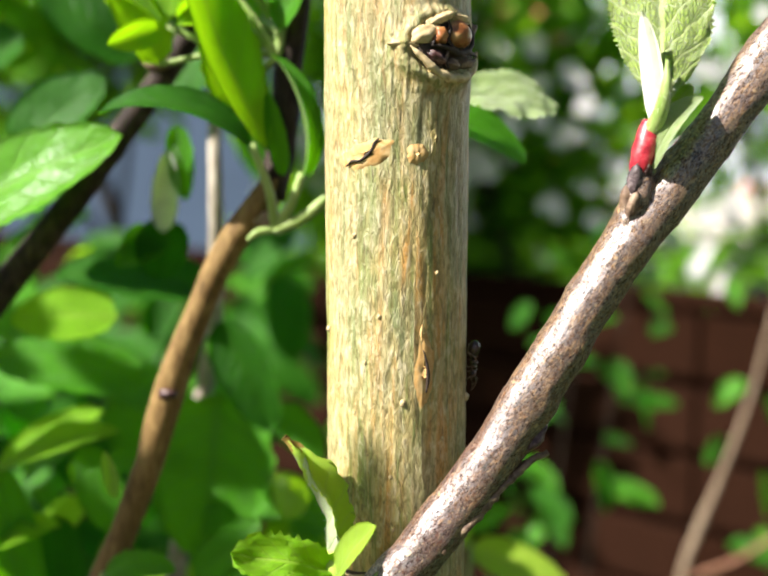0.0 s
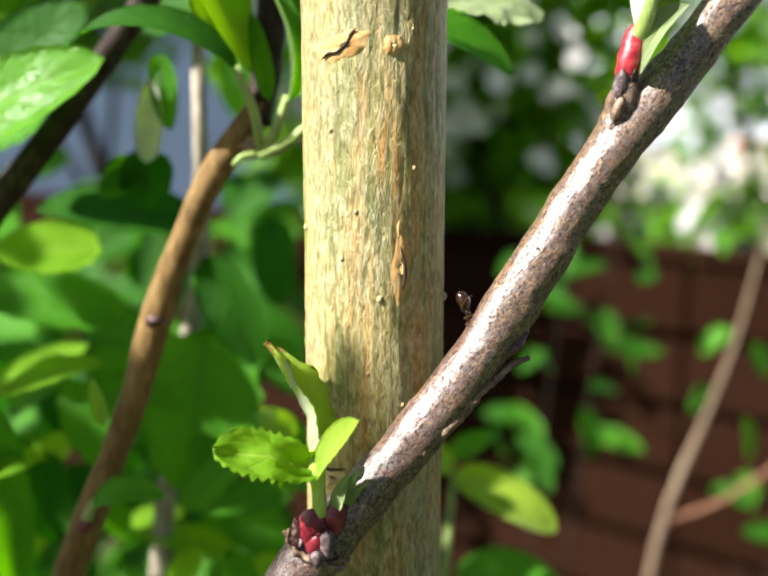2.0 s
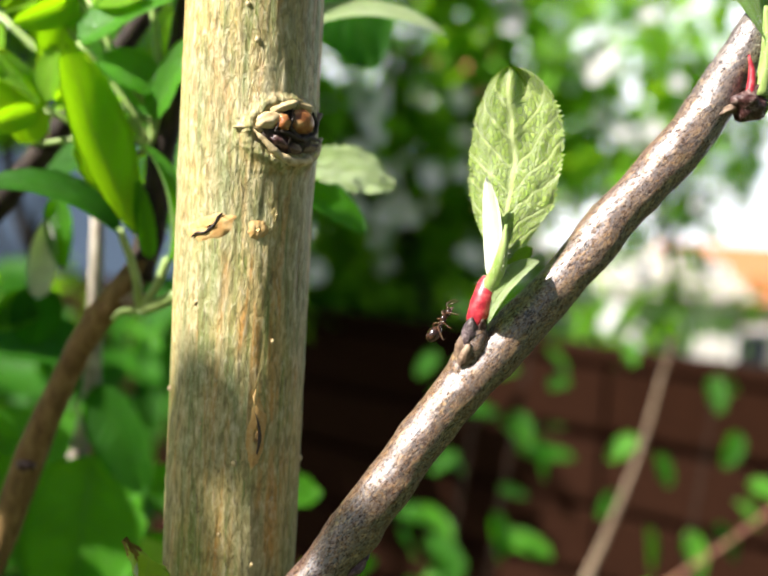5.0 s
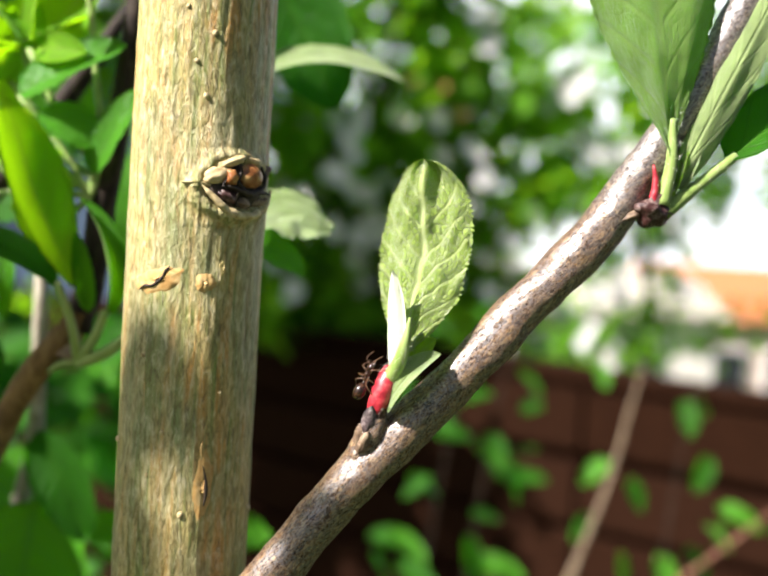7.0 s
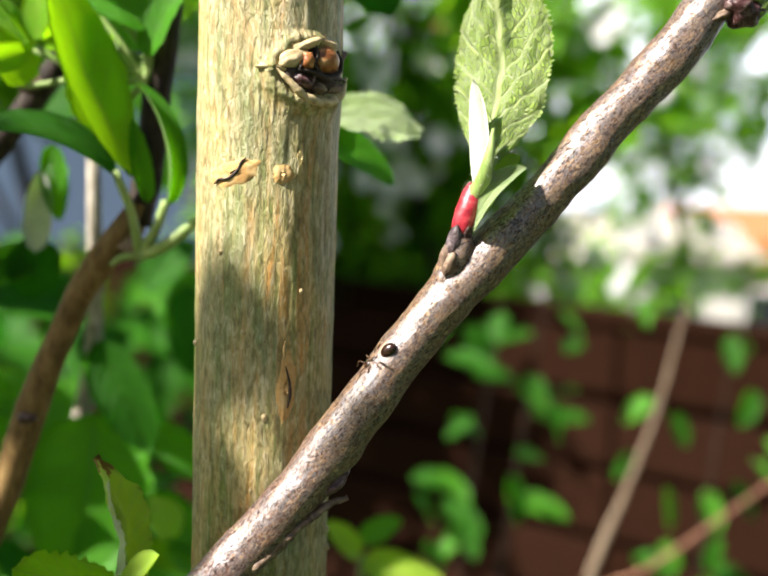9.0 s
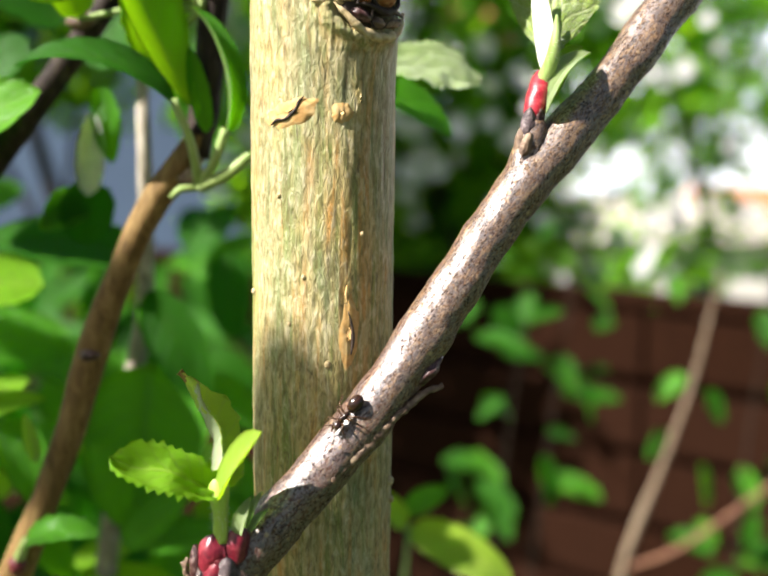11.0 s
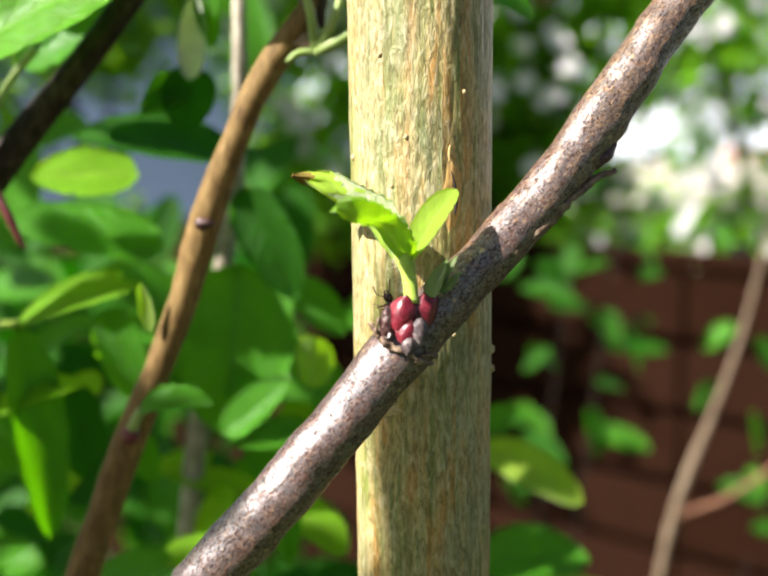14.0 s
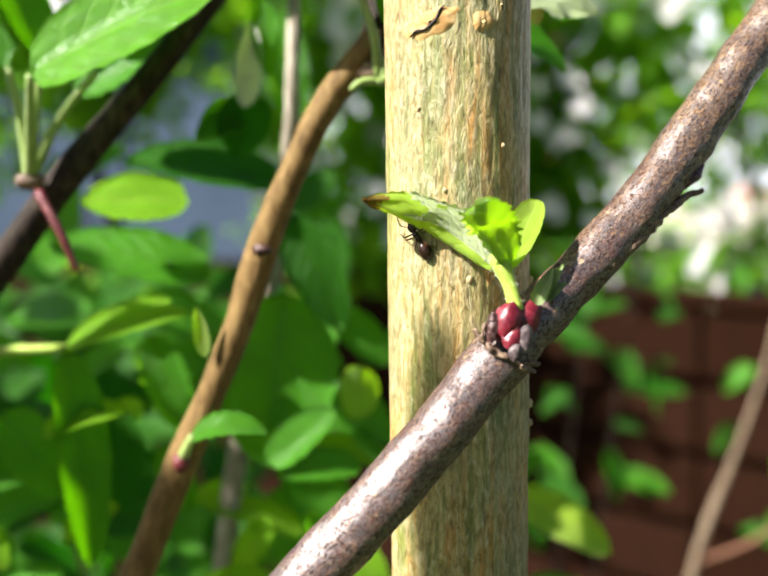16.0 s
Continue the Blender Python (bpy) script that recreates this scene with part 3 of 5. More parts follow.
def trunk_radius(z, a):
    """Bark relief: lengthwise ridges, lenticels and a swelling at the knot; a: the angle from the front."""
    r = R_TRUNK + 0.16 * noise.noise(Vector((a * 1.6, 0.3, z / 42.0))) + 0.0022 * (z - 790)* 0.3
    r += 0.10 * noise.noise(Vector((a * 9.0, 1.0, z / 7.0))) + 0.07 * noise.noise(Vector((a * 26.0, 4.0, z / 4.0)))
    k = noise.noise(Vector((a * 8.5, 9.0, z / 1.15)))
    r += 0.22 * max(0.0, k - 0.42)
    d = math.hypot((a - 0.5) * R_TRUNK / 6.0, (z - 810.0) / 6.5)
    return r + 0.9 * math.exp(-d * d * 1.6)


def build_trunk():
    t = thing("apple_tree_trunk", (0, 0, -600), "slender apple tree trunk with pale streaked greenish bark", "tree trunk")
    zs = list(np.linspace(-640, 690, 40)) + list(np.linspace(692, 726, 20)) + list(np.arange(727, 862, 0.4)) + list(np.linspace(863, 1150, 30))
    segs = 192
    bm = bmesh.new()
    rings = [[bm.verts.new((math.sin(a) * trunk_radius(z, a), -math.cos(a) * trunk_radius(z, a), z))
              for a in (2 * math.pi * k / segs - math.pi for k in range(segs))] for z in zs]
    for p, q in zip(rings, rings[1:]):
        for k in range(segs):
            bm.faces.new((p[k], p[(k + 1) % segs], q[(k + 1) % segs], q[k]))
    bm.faces.new(rings[-1])
    part("bark", bm, M_TRUNK, t)

    def patch(name, x, z, w, h, proud, mat, seed, lean=0.0, label="", parent=None):
        """A thin raised scab that follows the trunk."""
        bm = bmesh.new()
        n, m = 44, 6
        ca, sa = math.cos(lean), math.sin(lean)
        rings = []
        for i in range(m + 1):
            u = i / m
            ring = []
            for k in range(n):
                a = 2 * math.pi * k / n
                e = u * (1 + 0.28 * noise.noise(Vector((math.cos(a) * 2.6 + seed, math.sin(a) * 2.6, seed))))
                px, pz = math.cos(a) * w * e, math.sin(a) * h * e
                p = on_trunk(x + px * ca - pz * sa, z + px * sa + pz * ca)
                ang = math.atan2(p.x, -p.y)
                rr = trunk_radius(p.z, ang) + proud * (1 - u ** 3) * (1 + 0.5 * noise.noise(p * 1.3)) - 0.05 * u ** 4
                ring.append(bm.verts.new((math.sin(ang) * rr, -math.cos(ang) * rr, p.z)))
            rings.append(ring)
        for p, q in zip(rings[1:], rings[2:]):
            for k in range(n):
                bm.faces.new((p[k], p[(k + 1) % n], q[(k + 1) % n], q[k]))
        bm.faces.new(rings[1])
        return part(name, bm, mat, parent or t, label)

    def slit(x0, pts, mat, name="crevice", parent=None):
        bm = bmesh.new()
        tube(bm, [(*on_trunk(x0 + x, z, 0.20), r) for x, z, r in pts], 14, 6)
        return part(name, bm, mat, parent or t)

    scab = patch("bark_scab", -3.2, 800.1, 2.7, 1.35, 0.22, M_CALLUS, 2.0, 0.32, "orange raised scab with a dark crack")
    slit(0, [(-5.2, 798.9, 0.06), (-4.6, 799.4, 0.16), (-4.0, 799.4, 0.12), (-3.3, 799.9, 0.19), (-2.8, 800.5, 0.12), (-2.5, 801.2, 0.15), (-2.1, 801.6, 0.05)], M_CREVICE, parent=scab)
    patch("bark_scab", 1.5, 800.1, 1.15, 1.1, 0.2, M_CALLUS, 6.0)
    patch("bark_scab", 3.3, 801.4, 0.55, 2.0, 0.1, M_TRUNK, 16.0)
    scar = patch("bark_scar", 2.35, 778.2, 1.1, 4.1, 0.12, M_CALLUS, 9.0, -0.05, "long orange bark scar with a dark slit")
    slit(0, [(2.5, 776.2, 0.08), (2.7, 777.6, 0.2), (2.55, 779.3, 0.13), (2.2, 780.6, 0.05)], M_CREVICE, parent=scar)
    slit(0, [(2.1, 781.5, 0.06), (2.0, 782.4, 0.16), (2.1, 783.2, 0.05)], M_CALLUS, "bark_ridge", scar)
    patch("bark_scab", -4.7, 756.0, 1.9, 0.75, 0.3, M_LIP, 12.0, 0.15, "pale raised bark scar")
    slit(0, [(-6.2, 756.6, 0.06), (-5.2, 756.7, 0.2), (-4.2, 756.9, 0.15), (-3.2, 757.2, 0.05)], M_CREVICE)
    def on_bark(x, z, proud):
        p = on_trunk(x, z)
        a = math.atan2(p.x, -p.y)
        q = trunk_radius(z, a) + proud - 0.35
        return Vector((math.sin(a) * q, -math.cos(a) * q, z))

    for x, z, s in ((0.2, 775.2, 0.34), (-2.2, 784.0, 0.22), (-4.6, 792.0, 0.24), (4.4, 771.0, 0.26), (-0.8, 762.0, 0.24), (7.0, 761.5, 0.5), (7.2, 759.2, 0.42), (1.2, 826.0, 0.3), (-3.4, 836.0, 0.26), (-0.5, 823, 0.26), (0.6, 819.5, 0.3), (-1.6, 828.5, 0.24),
                    (-1.0, 767.5, 0.22), (2.6, 764.0, 0.24), (-3.6, 779.2, 0.2), (3.6, 788.3, 0.22), (7.25, 774.5, 0.4), (-7.2, 782.0, 0.3)):
        part("lenticel", blob(bmesh.new(), on_bark(x, z, 0.36), (s, s * 0.8, s * 1.2), None, 0.3, x + z, 2), M_LIP, t)

    # the knot: an eye-shaped healed wound, its collar swollen out of the trunk
    bm = bmesh.new()
    nu, nv = 96, 72
    grid = []
    for i in range(nu + 1):
        x = -2.0 + 9.3 * i / nu
        col = []
        for k in range(nv + 1):
            z = 805.0 + 10.0 * k / nv
            u, v = (x - 3.6) / 3.5, (z - 810.4 - 0.06 * (x - 3.6)) / (3.05 - 0.5 * max(0.0, (3.0 - x) / 3.0))
            e = math.hypot(u, v) + 0.10 * noise.noise(Vector((x * 0.8, z * 0.8, 2.0)))
            rim = math.exp(-((e - 1.05) / 0.26) ** 2) * (0.75 if v < 0 else 0.45)
            h = rim - 0.55 * max(0.0, 1 - e / 0.9) ** 0.5 * (e < 0.9)
            h += 0.35 * math.exp(-((x - 0.0) / 1.3) ** 2 - ((z - 810.6 + 0.2 * x) / 0.45) ** 2)
            h += 0.10 * rim * noise.noise(Vector((x * 2.2, z * 2.2, 5.0)))
            edge = min(1.0, min(i, nu - i, k, nv - k) / 9.0)
            p = on_trunk(min(x, 7.25), z)
            a = math.atan2(p.x, -p.y)
            q = trunk_radius(z, a) + h * edge + 0.05 * edge - 0.12 * (1 - edge)
            col.append(bm.verts.new((math.sin(a) * q, -math.cos(a) * q, z)))
        grid.append(col)
    for p, q in zip(grid, grid[1:]):
        for k in range(nv):
            bm.faces.new((p[k], q[k], q[k + 1], p[k + 1]))
    knot = part("knot", bm, M_TRUNK, t, "eye-shaped healed knot with a rusty dried bud")
    turn = Euler((0, 0.05, 0.5)).to_matrix()
    part("hollow", blob(bmesh.new(), on_bark(3.9, 810.3, -0.2), (3.0, 0.95, 2.6), turn, 0.15, 8.0, 3), M_CREVICE, knot)
    part("rusty_bud", blob(bmesh.new(), on_bark(4.75, 811.5, 0.8), (1.4, 1.0, 1.35), Euler((0.2, 0.2, 0.5)).to_matrix(), 0.14, 5.0, 3), M_KNOT, knot, "rust-brown dried bud")
    for x, z, out, s, m, e in ((0.3, 810.4, 0.0, (1.4, 0.5, 0.34), M_LIP, 0.1), (2.0, 811.4, 0.2, (1.3, 0.5, 0.75), M_LIP, -0.35), (3.1, 811.2, 0.45, (0.7, 0.65, 0.8), M_KNOT, 0.1), (3.2, 812.9, 0.3, (1.3, 0.5, 0.42), M_LIP, -0.4),
                               (5.1, 813.25, 0.2, (1.2, 0.45, 0.34), M_LIP, 0.2), (6.55, 812.0, 0.15, (0.42, 0.45, 1.0), M_HUSK, 0.5), (2.9, 809.3, 0.2, (1.0, 0.55, 0.5), M_DARKHUSK, 0.4), (4.2, 808.7, 0.25, (0.75, 0.5, 0.5), M_HUSK, 0.2),
                               (5.7, 808.9, 0.2, (1.1, 0.45, 0.5), M_HUSK, -0.25)):
        part("bud_scale", blob(bmesh.new(), on_bark(x, z, out + 0.4), [k * 1.15 for k in s], Euler((0, e, 0.07 * x + 0.1)).to_matrix(), 0.35, x + z, 3), m, knot)
    for pts in (((5.8, 812.7, 0.1), (6.2, 811.5, 0.24), (5.8, 810.3, 0.26), (4.7, 809.9, 0.2)), ((3.7, 813.0, 0.08), (3.85, 811.9, 0.18), (3.6, 810.9, 0.18), (4.1, 810.1, 0.22)),
                ((2.3, 810.3, 0.12), (3.4, 810.2, 0.26), (4.5, 809.7, 0.34), (5.6, 810.0, 0.28), (6.8, 809.9, 0.1)), ((3.6, 809.8, 0.16), (3.5, 809.0, 0.14), (3.7, 808.2, 0.08)), ((2.5, 812.2, 0.06), (2.9, 811.8, 0.12), (2.6, 811.0, 0.12), (2.4, 810.4, 0.14))):
        part("crevice", tube(bmesh.new(), [(*on_bark(x, z, 1.05), q) for x, z, q in pts], 20, 8, 0.1, 0.5), M_CREVICE, knot)
    bm = bmesh.new()
    tube(bm, [(*on_bark(x, z, 1.0), q * 1.1) for x, z, q in ((0.6, 810.3, 0.1), (1.6, 809.1, 0.3), (2.8, 807.9, 0.4), (4.2, 807.3, 0.46), (5.5, 807.6, 0.42), (6.5, 808.8, 0.3), (7.0, 810.3, 0.12))], 60, 14, 0.16, 1.0, 0.08, 3.0)
    part("bark_lip", bm, M_LIP, knot)
    # a leafy spur behind the trunk
    spur = bmesh.new()
    tube(spur, [(1, 5, 786, 1.4), (3, 16, 796, 1.2), (4, 23, 806, 1.0), (5, 33, 826, 0.8), (4, 34, 846, 0.6)], 16, 8, 0.15, 2)
    part("spur", spur, M_TAN, t, "thin tan spur")
    bm = bmesh.new()
    leaf(bm, (4.5, 23, 808.4), (21.6, 25, 806.8), (0.0, -0.7, 0.75), 9.4, fold=8, curl=30, seed=1, teeth=0.11, ruffle=0.10, blunt=0.9, nu=30, nv=9, crumple=0.06)
    pale = part("leaf", bm, [M_GREY, M_LEAF_MID], t, "pale downy leaf with a toothed edge", at=(4.0, 23, 806))
    bm = bmesh.new()
    leaf(bm, (4.0, 27, 807), (18.5, 29, 799.5), (0.2, -0.6, 0.7), 8, fold=10, curl=40, seed=4)
    green = part("leaf", bm, [M_LEAF_MID, M_LEAF_FUZZ], t, at=(4.0, 27, 806))
    leaf_part(t, (6, 34, 829.0), (27.9, 35, 829.5), (-0.1, -0.5, 0.85), 8.5, [M_GREY, M_LEAF_MID], label="arched leaf with a pale back", fold=14, curl=60, seed=2, nu=24, nv=6, teeth=0.05)
    leaf_part(t, (4, 62, 856), (20, 60, 828), (0, -0.9, 0.4), 19, SHADED_LEAVES_FAR, label="broad leaf in a shade-darkened green", fold=10, curl=20, seed=9)
    return t, (pale, green)


# ---- the slanting branch that sways ----
P_BRANCH = (0.0, -10.5, 775.0)


def build_branch():
    b = thing("apple_branch", P_BRANCH, "slanting brown apple branch with opening buds, touching the trunk", "branch")
    line = [(-190, 150, -640, 6.0), (-150, 120, 200, 4.6), (-70, 40, 660, 3.4), (-30, -6.5, 731, 2.95), (-17.1, -10.3, 747.4, 2.8), (-10.4, -10.5, 755.9, 2.9),
            (-2.6, -10.5, 764.6, 2.6), (4.7, -10.5, 772.6, 2.55), (11.6, -10.5, 781.8, 2.65), (18.8, -10.5, 792.6, 2.55), (23.2, -10.3, 798.2, 2.7),
            (30.9, -9.7, 806.6, 2.45), (37.8, -9.4, 815.3, 2.4), (45.8, -9.0, 824.9, 2.5), (50.3, -8.9, 833.0, 2.15), (54.8, -8.7, 841.2, 1.95), (58.6, -8.6, 849.5, 1.9), (72, -6, 880, 1.7), (95, 6, 940, 0.8)]
    bm = bmesh.new()
    tube(bm, line[:4], 40, 20, 0.3, 6.0, 0.1, 2.0)
    part("lower_limb", bm, M_BRANCH, b)
    bm = bmesh.new()
    tube(bm, line[3:], 420, 44, 0.28, 4.0, 0.12, 2.0)
    part("bark", bm, M_BRANCH, b)
    # torn stub with a flap of bark
    part("stub", blob(bmesh.new(), (11.2, -11.0, 777.6), (2.0, 1.3, 0.9), Euler((0, -0.75, 0)).to_matrix(), 0.3, 4.0, 3), M_DARKHUSK, b, "dark torn stub")
    bm = bmesh.new()
    tube(bm, [(1.6, -12.6, 767.4, 0.2), (3.8, -12.4, 769.5, 0.45), (6.2, -12.2, 771.7, 0.5), (8.6, -11.9, 773.9, 0.45), (10.8, -11.5, 775.4, 0.4), (12.7, -11.3, 776.3, 0.22)], 44, 10, 0.4, 0.7, 0.1)
    part("bark_flap", bm, M_HUSK, b, "peeling flap of pale bark")
    part("lenticel", blob(bmesh.new(), (1.9, -12.75, 769.6), (0.75, 0.3, 0.55), Euler((0, -0.8, 0)).to_matrix(), 0.3, 2.0), M_CALLUS, b)

    # lower bud
    bud = part("bud", blob(bmesh.new(), (-9.1, -12.7, 760.8), (2.0, 1.5, 1.7), Euler((0, -0.35, 0)).to_matrix(), 0.18, 7.0, 3), M_REDDARK, b, "swollen dark red bud")
    for base, tip, face, w, m, fo, cu in (((-7.3, -13.8, 760.2), (-6.7, -13.6, 763.7), (0.35, -0.93, 0.1), 3.3, M_CRIMSON, -34, 48), ((-10.2, -13.9, 759.7), (-9.4, -13.9, 763.2), (-0.4, -0.9, 0.15), 3.6, M_CRIMSON, -34, 52),
                                          ((-8.2, -14.5, 758.3), (-8.0, -14.6, 761.2), (0.1, -0.95, 0.1), 2.2, M_GREYHUSK, -32, 50), ((-9.8, -14.3, 758.6), (-9.0, -14.5, 760.6), (-0.3, -0.9, 0.1), 2.4, M_CRIMSON, -28, 40),
                                          ((-9.3, -14.6, 757.6), (-9.0, -14.8, 759.3), (-0.1, -0.95, 0.1), 1.8, M_GREYHUSK, -28, 40), ((-11.3, -13.2, 759.0), (-11.1, -13.3, 762.2), (-0.7, -0.7, 0.1), 1.3, M_DARKHUSK, -30, 40)):
        leaf_part(bud, base, tip, face, w, m, "bud_scale", fold=fo, curl=cu, teeth=0.03, ruffle=0.03, nu=14, nv=6, thick=0.4, seed=base[0], blunt=0.4, point=0.45)
    bm = bmesh.new()
    tube(bm, [(-12.1, -11.8, 760.4, 0.2), (-11.5, -12.9, 759.0, 0.32), (-9.8, -13.5, 757.9, 0.34), (-7.8, -13.4, 757.4, 0.28), (-6.0, -13.1, 757.6, 0.1)], 40, 10, 0.5, 0.6, 0.15)
    part("husk", bm, M_HUSK, bud)
    for pts in ([(-11.7, -12.8, 759.2, 0.22), (-11.9, -13.0, 760.2, 0.16), (-11.7, -13.0, 761.0, 0.05)], [(-8.2, -13.6, 757.2, 0.3), (-7.2, -13.6, 756.9, 0.25), (-6.3, -13.2, 756.8, 0.08)]):
        part("husk", tube(bmesh.new(), pts, 14, 8, 0.2, 0.5), M_HUSK, bud)
    shoot = part("leafy_shoot", tube(bmesh.new(), [(-8.7, -13.4, 762.3, 0.75), (-8.7, -13.5, 765.0, 0.7), (-8.9, -13.3, 767.4, 0.95), (-9.0, -13.0, 768.8, 0.5)], 14, 12), M_SHOOT, b, "fresh green leafy shoot", at=(-8.9, -13.4, 762.5))
    two = [M_LEAF_FRONT, M_LEAF_FUZZ]
    bm = bmesh.new()
    leaf(bm, (-8.5, -13.9, 766.8), (-18.3, -15.8, 770.4), (0.12, -0.85, 0.52), 4.9, fold=14, curl=34, teeth=0.17, ruffle=0.24, seed=3, nu=24, nv=7, crumple=0.07, blunt=0.55, point=0.42)
    broad = part("leaf", bm, two, shoot, "young green leaf with a toothed edge", at=(-8.5, -13.9, 766.8))
    bm = bmesh.new()
    leaf(bm, (-8.9, -12.9, 767.0), (-13.2, -4.6, 778.0), (0.85, -0.25, 0.5), 6.0, fold=40, curl=38, teeth=0.13, ruffle=0.14, seed=5, nu=30, nv=8, crumple=0.07, blunt=0.5, point=0.75)
    uvl = bm.loops.layers.uv.active
    for f in bm.faces:
        at = sum((lp[uvl].uv for lp in f.loops), Vector((0, 0))) / len(f.loops)
        if f.material_index == 1 and at.x > 0.53 and at.y < 0.62 + 0.35 * noise.noise(Vector((at.x * 9, at.y * 7, 2))):
            f.material_index = 2
        if at.y > 0.86 + 0.12 * noise.noise(Vector((at.x * 11, at.y * 9, 6))):
            f.material_index = 3
    felt = [(f.calc_center_median(), f.normal.copy()) for f in bm.faces if f.material_index == 2]
    tall = part("leaf", bm, [M_YOUNG, M_YOUNG, M_DOWN, M_TIP], shoot, "curled young leaf with white down and a reddish tip", at=(-8.9, -12.9, 767.0))
    leaf_part(shoot, (-9.0, -14.0, 766.2), (-5.0, -17.6, 772.6), (-0.55, -0.55, 0.6), 3.3, [M_YOUNG, M_YOUNG], fold=20, curl=26, teeth=0.05, seed=8, nu=18, nv=5, blunt=0.55, point=0.5)
    for base, tip, w in (((-7.0, -13.9, 763.0), (-5.8, -14.7, 766.6), 1.9), ((-6.4, -14.0, 763.6), (-4.9, -14.9, 767.0), 1.4), ((-6.0, -14.1, 763.4), (-4.4, -14.7, 765.4), 1.1)):
        leaf_part(bud, base, tip, (-0.5, -0.8, 0.3), w, [M_GREY, M_GREY], "bract", "small pale downy bract", fold=36, nu=14, nv=4, point=0.9, curl=25, teeth=0.06, seed=w)
    rng = random.Random(41)
    down_part(tall, [rng.choice(felt) for _ in range(240)], 0.6, 8)
    down_part(shoot, hairs_along([(-8.7, -13.4, 762.5, 0.73), (-8.7, -13.5, 764.5, 0.7), (-8.9, -13.3, 767.0, 0.95)], 90, 3), 0.7)

    # red bud with one crumpled leaf
    red = part("bud", tube(bmesh.new(), [(22.5, -11.5, 803.0, 0.9), (22.8, -11.6, 804.2, 1.12), (23.2, -11.6, 805.6, 1.15), (23.7, -11.4, 807.2, 1.0), (23.9, -11.4, 808.0, 0.72)], 24, 16, 0.12, 1.0, 0.05), M_RED, b, "bright red bud sheath")
    part("node", tube(bmesh.new(), [(20.6, -10.6, 796.4, 1.4), (21.8, -11.0, 799.0, 1.6), (22.5, -11.3, 801.0, 1.5), (22.9, -11.5, 802.6, 1.1), (23.0, -11.6, 803.4, 0.6)], 30, 16, 0.25, 1.2, 0.1), M_BRANCH, red, "brown shoulder of bark under the bud")
    for base, tip, face, w, m in (((21.6, -12.4, 800.9), (22.0, -12.7, 804.0), (-0.2, -0.95, 0.1), 1.9, M_GREYHUSK), ((22.9, -12.2, 801.6), (23.2, -12.5, 804.4), (0.3, -0.9, 0.1), 1.7, M_DARKHUSK),
                                  ((20.7, -11.9, 799.6), (21.2, -12.1, 802.2), (-0.7, -0.7, 0.2), 1.6, M_HUSK), ((21.0, -12.6, 798.9), (21.9, -13.0, 801.4), (-0.1, -0.95, 0.2), 1.5, M_HUSK)):
        leaf_part(red, base, tip, face, w, m, "bud_scale", fold=-34, curl=40, teeth=0.08, ruffle=0.12, nu=10, nv=4, thick=0.25, seed=base[0], blunt=0.4, point=0.5)
    stalk_part(b, [(23.6, -11.3, 806.3, 0.95), (24.4, -12.9, 809.0, 0.72), (24.7, -13.5, 811.3, 0.45), (24.9, -13.2, 813.4, 0.15)], n=16)
    down_part(b, hairs_along([(23.8, -11.7, 807.2, 0.9), (24.4, -12.9, 809.3, 0.8), (24.75, -13.9, 811.8, 0.65)], 110, 4), 0.8)
    leaf_part(b, (24.6, -13.2, 809.8), (26.0, -6.2, 829.9), (0.5, 0.8, -0.3), 10.8, [M_LEAF_FRONT, M_CRUMPLE], label="crumpled young leaf with a downy veined underside", fold=14, curl=38, teeth=0.06, ruffle=0.13, seed=11.7, nu=84, nv=24, blunt=0.78, point=0.5, crumple=0.065)
    leaf_part(b, (24.0, -12.6, 807.0), (22.8, -12.7, 818.0), (0.6, 0.8, 0.1), 2.4, [M_LEAF_FUZZ, M_PALE], fold=22, curl=8, seed=13, teeth=0.02)
    leaf_part(b, (23.6, -12.0, 803.4), (28.6, -12.4, 809.9), (-0.5, -0.6, 0.5), 3.2, [M_GREY, M_GREY], fold=30, curl=75, seed=14, teeth=0.03, nu=18)
    leaf_part(b, (24.2, -11.0, 804.6), (28.2, -10.8, 811.2), (-0.4, -0.7, 0.5), 3.4, [M_LEAF_FUZZ, M_GREY], fold=25, curl=60, seed=15, teeth=0.03, nu=18)

    # upper bud with three leaves
    ub = part("bud", blob(bmesh.new(), (50.0, -11.2, 826.6), (2.0, 1.5, 1.7), None, 0.55, 9.0, 3), M_DARKHUSK, b, "dark bud husk")
    part("bud_scale", tube(bmesh.new(), [(49.6, -11.9, 827.4, 0.5), (49.8, -11.7, 829.8, 0.38), (49.4, -11.6, 831.6, 0.12)], 10, 8), M_RED, ub)
    part("husk", blob(bmesh.new(), (47.9, -11.0, 826.2), (1.5, 0.7, 0.55), Euler((0, -0.5, 0)).to_matrix(), 0.5, 2.0, 3), M_HUSK, ub)
    stalk_part(b, [(50.8, -11.6, 827.5, 0.85), (51.3, -11.6, 832.0, 0.66), (51.25, -11.45, 834.0, 0.55), (51.0, -11.2, 836.6, 0.42)], n=18)
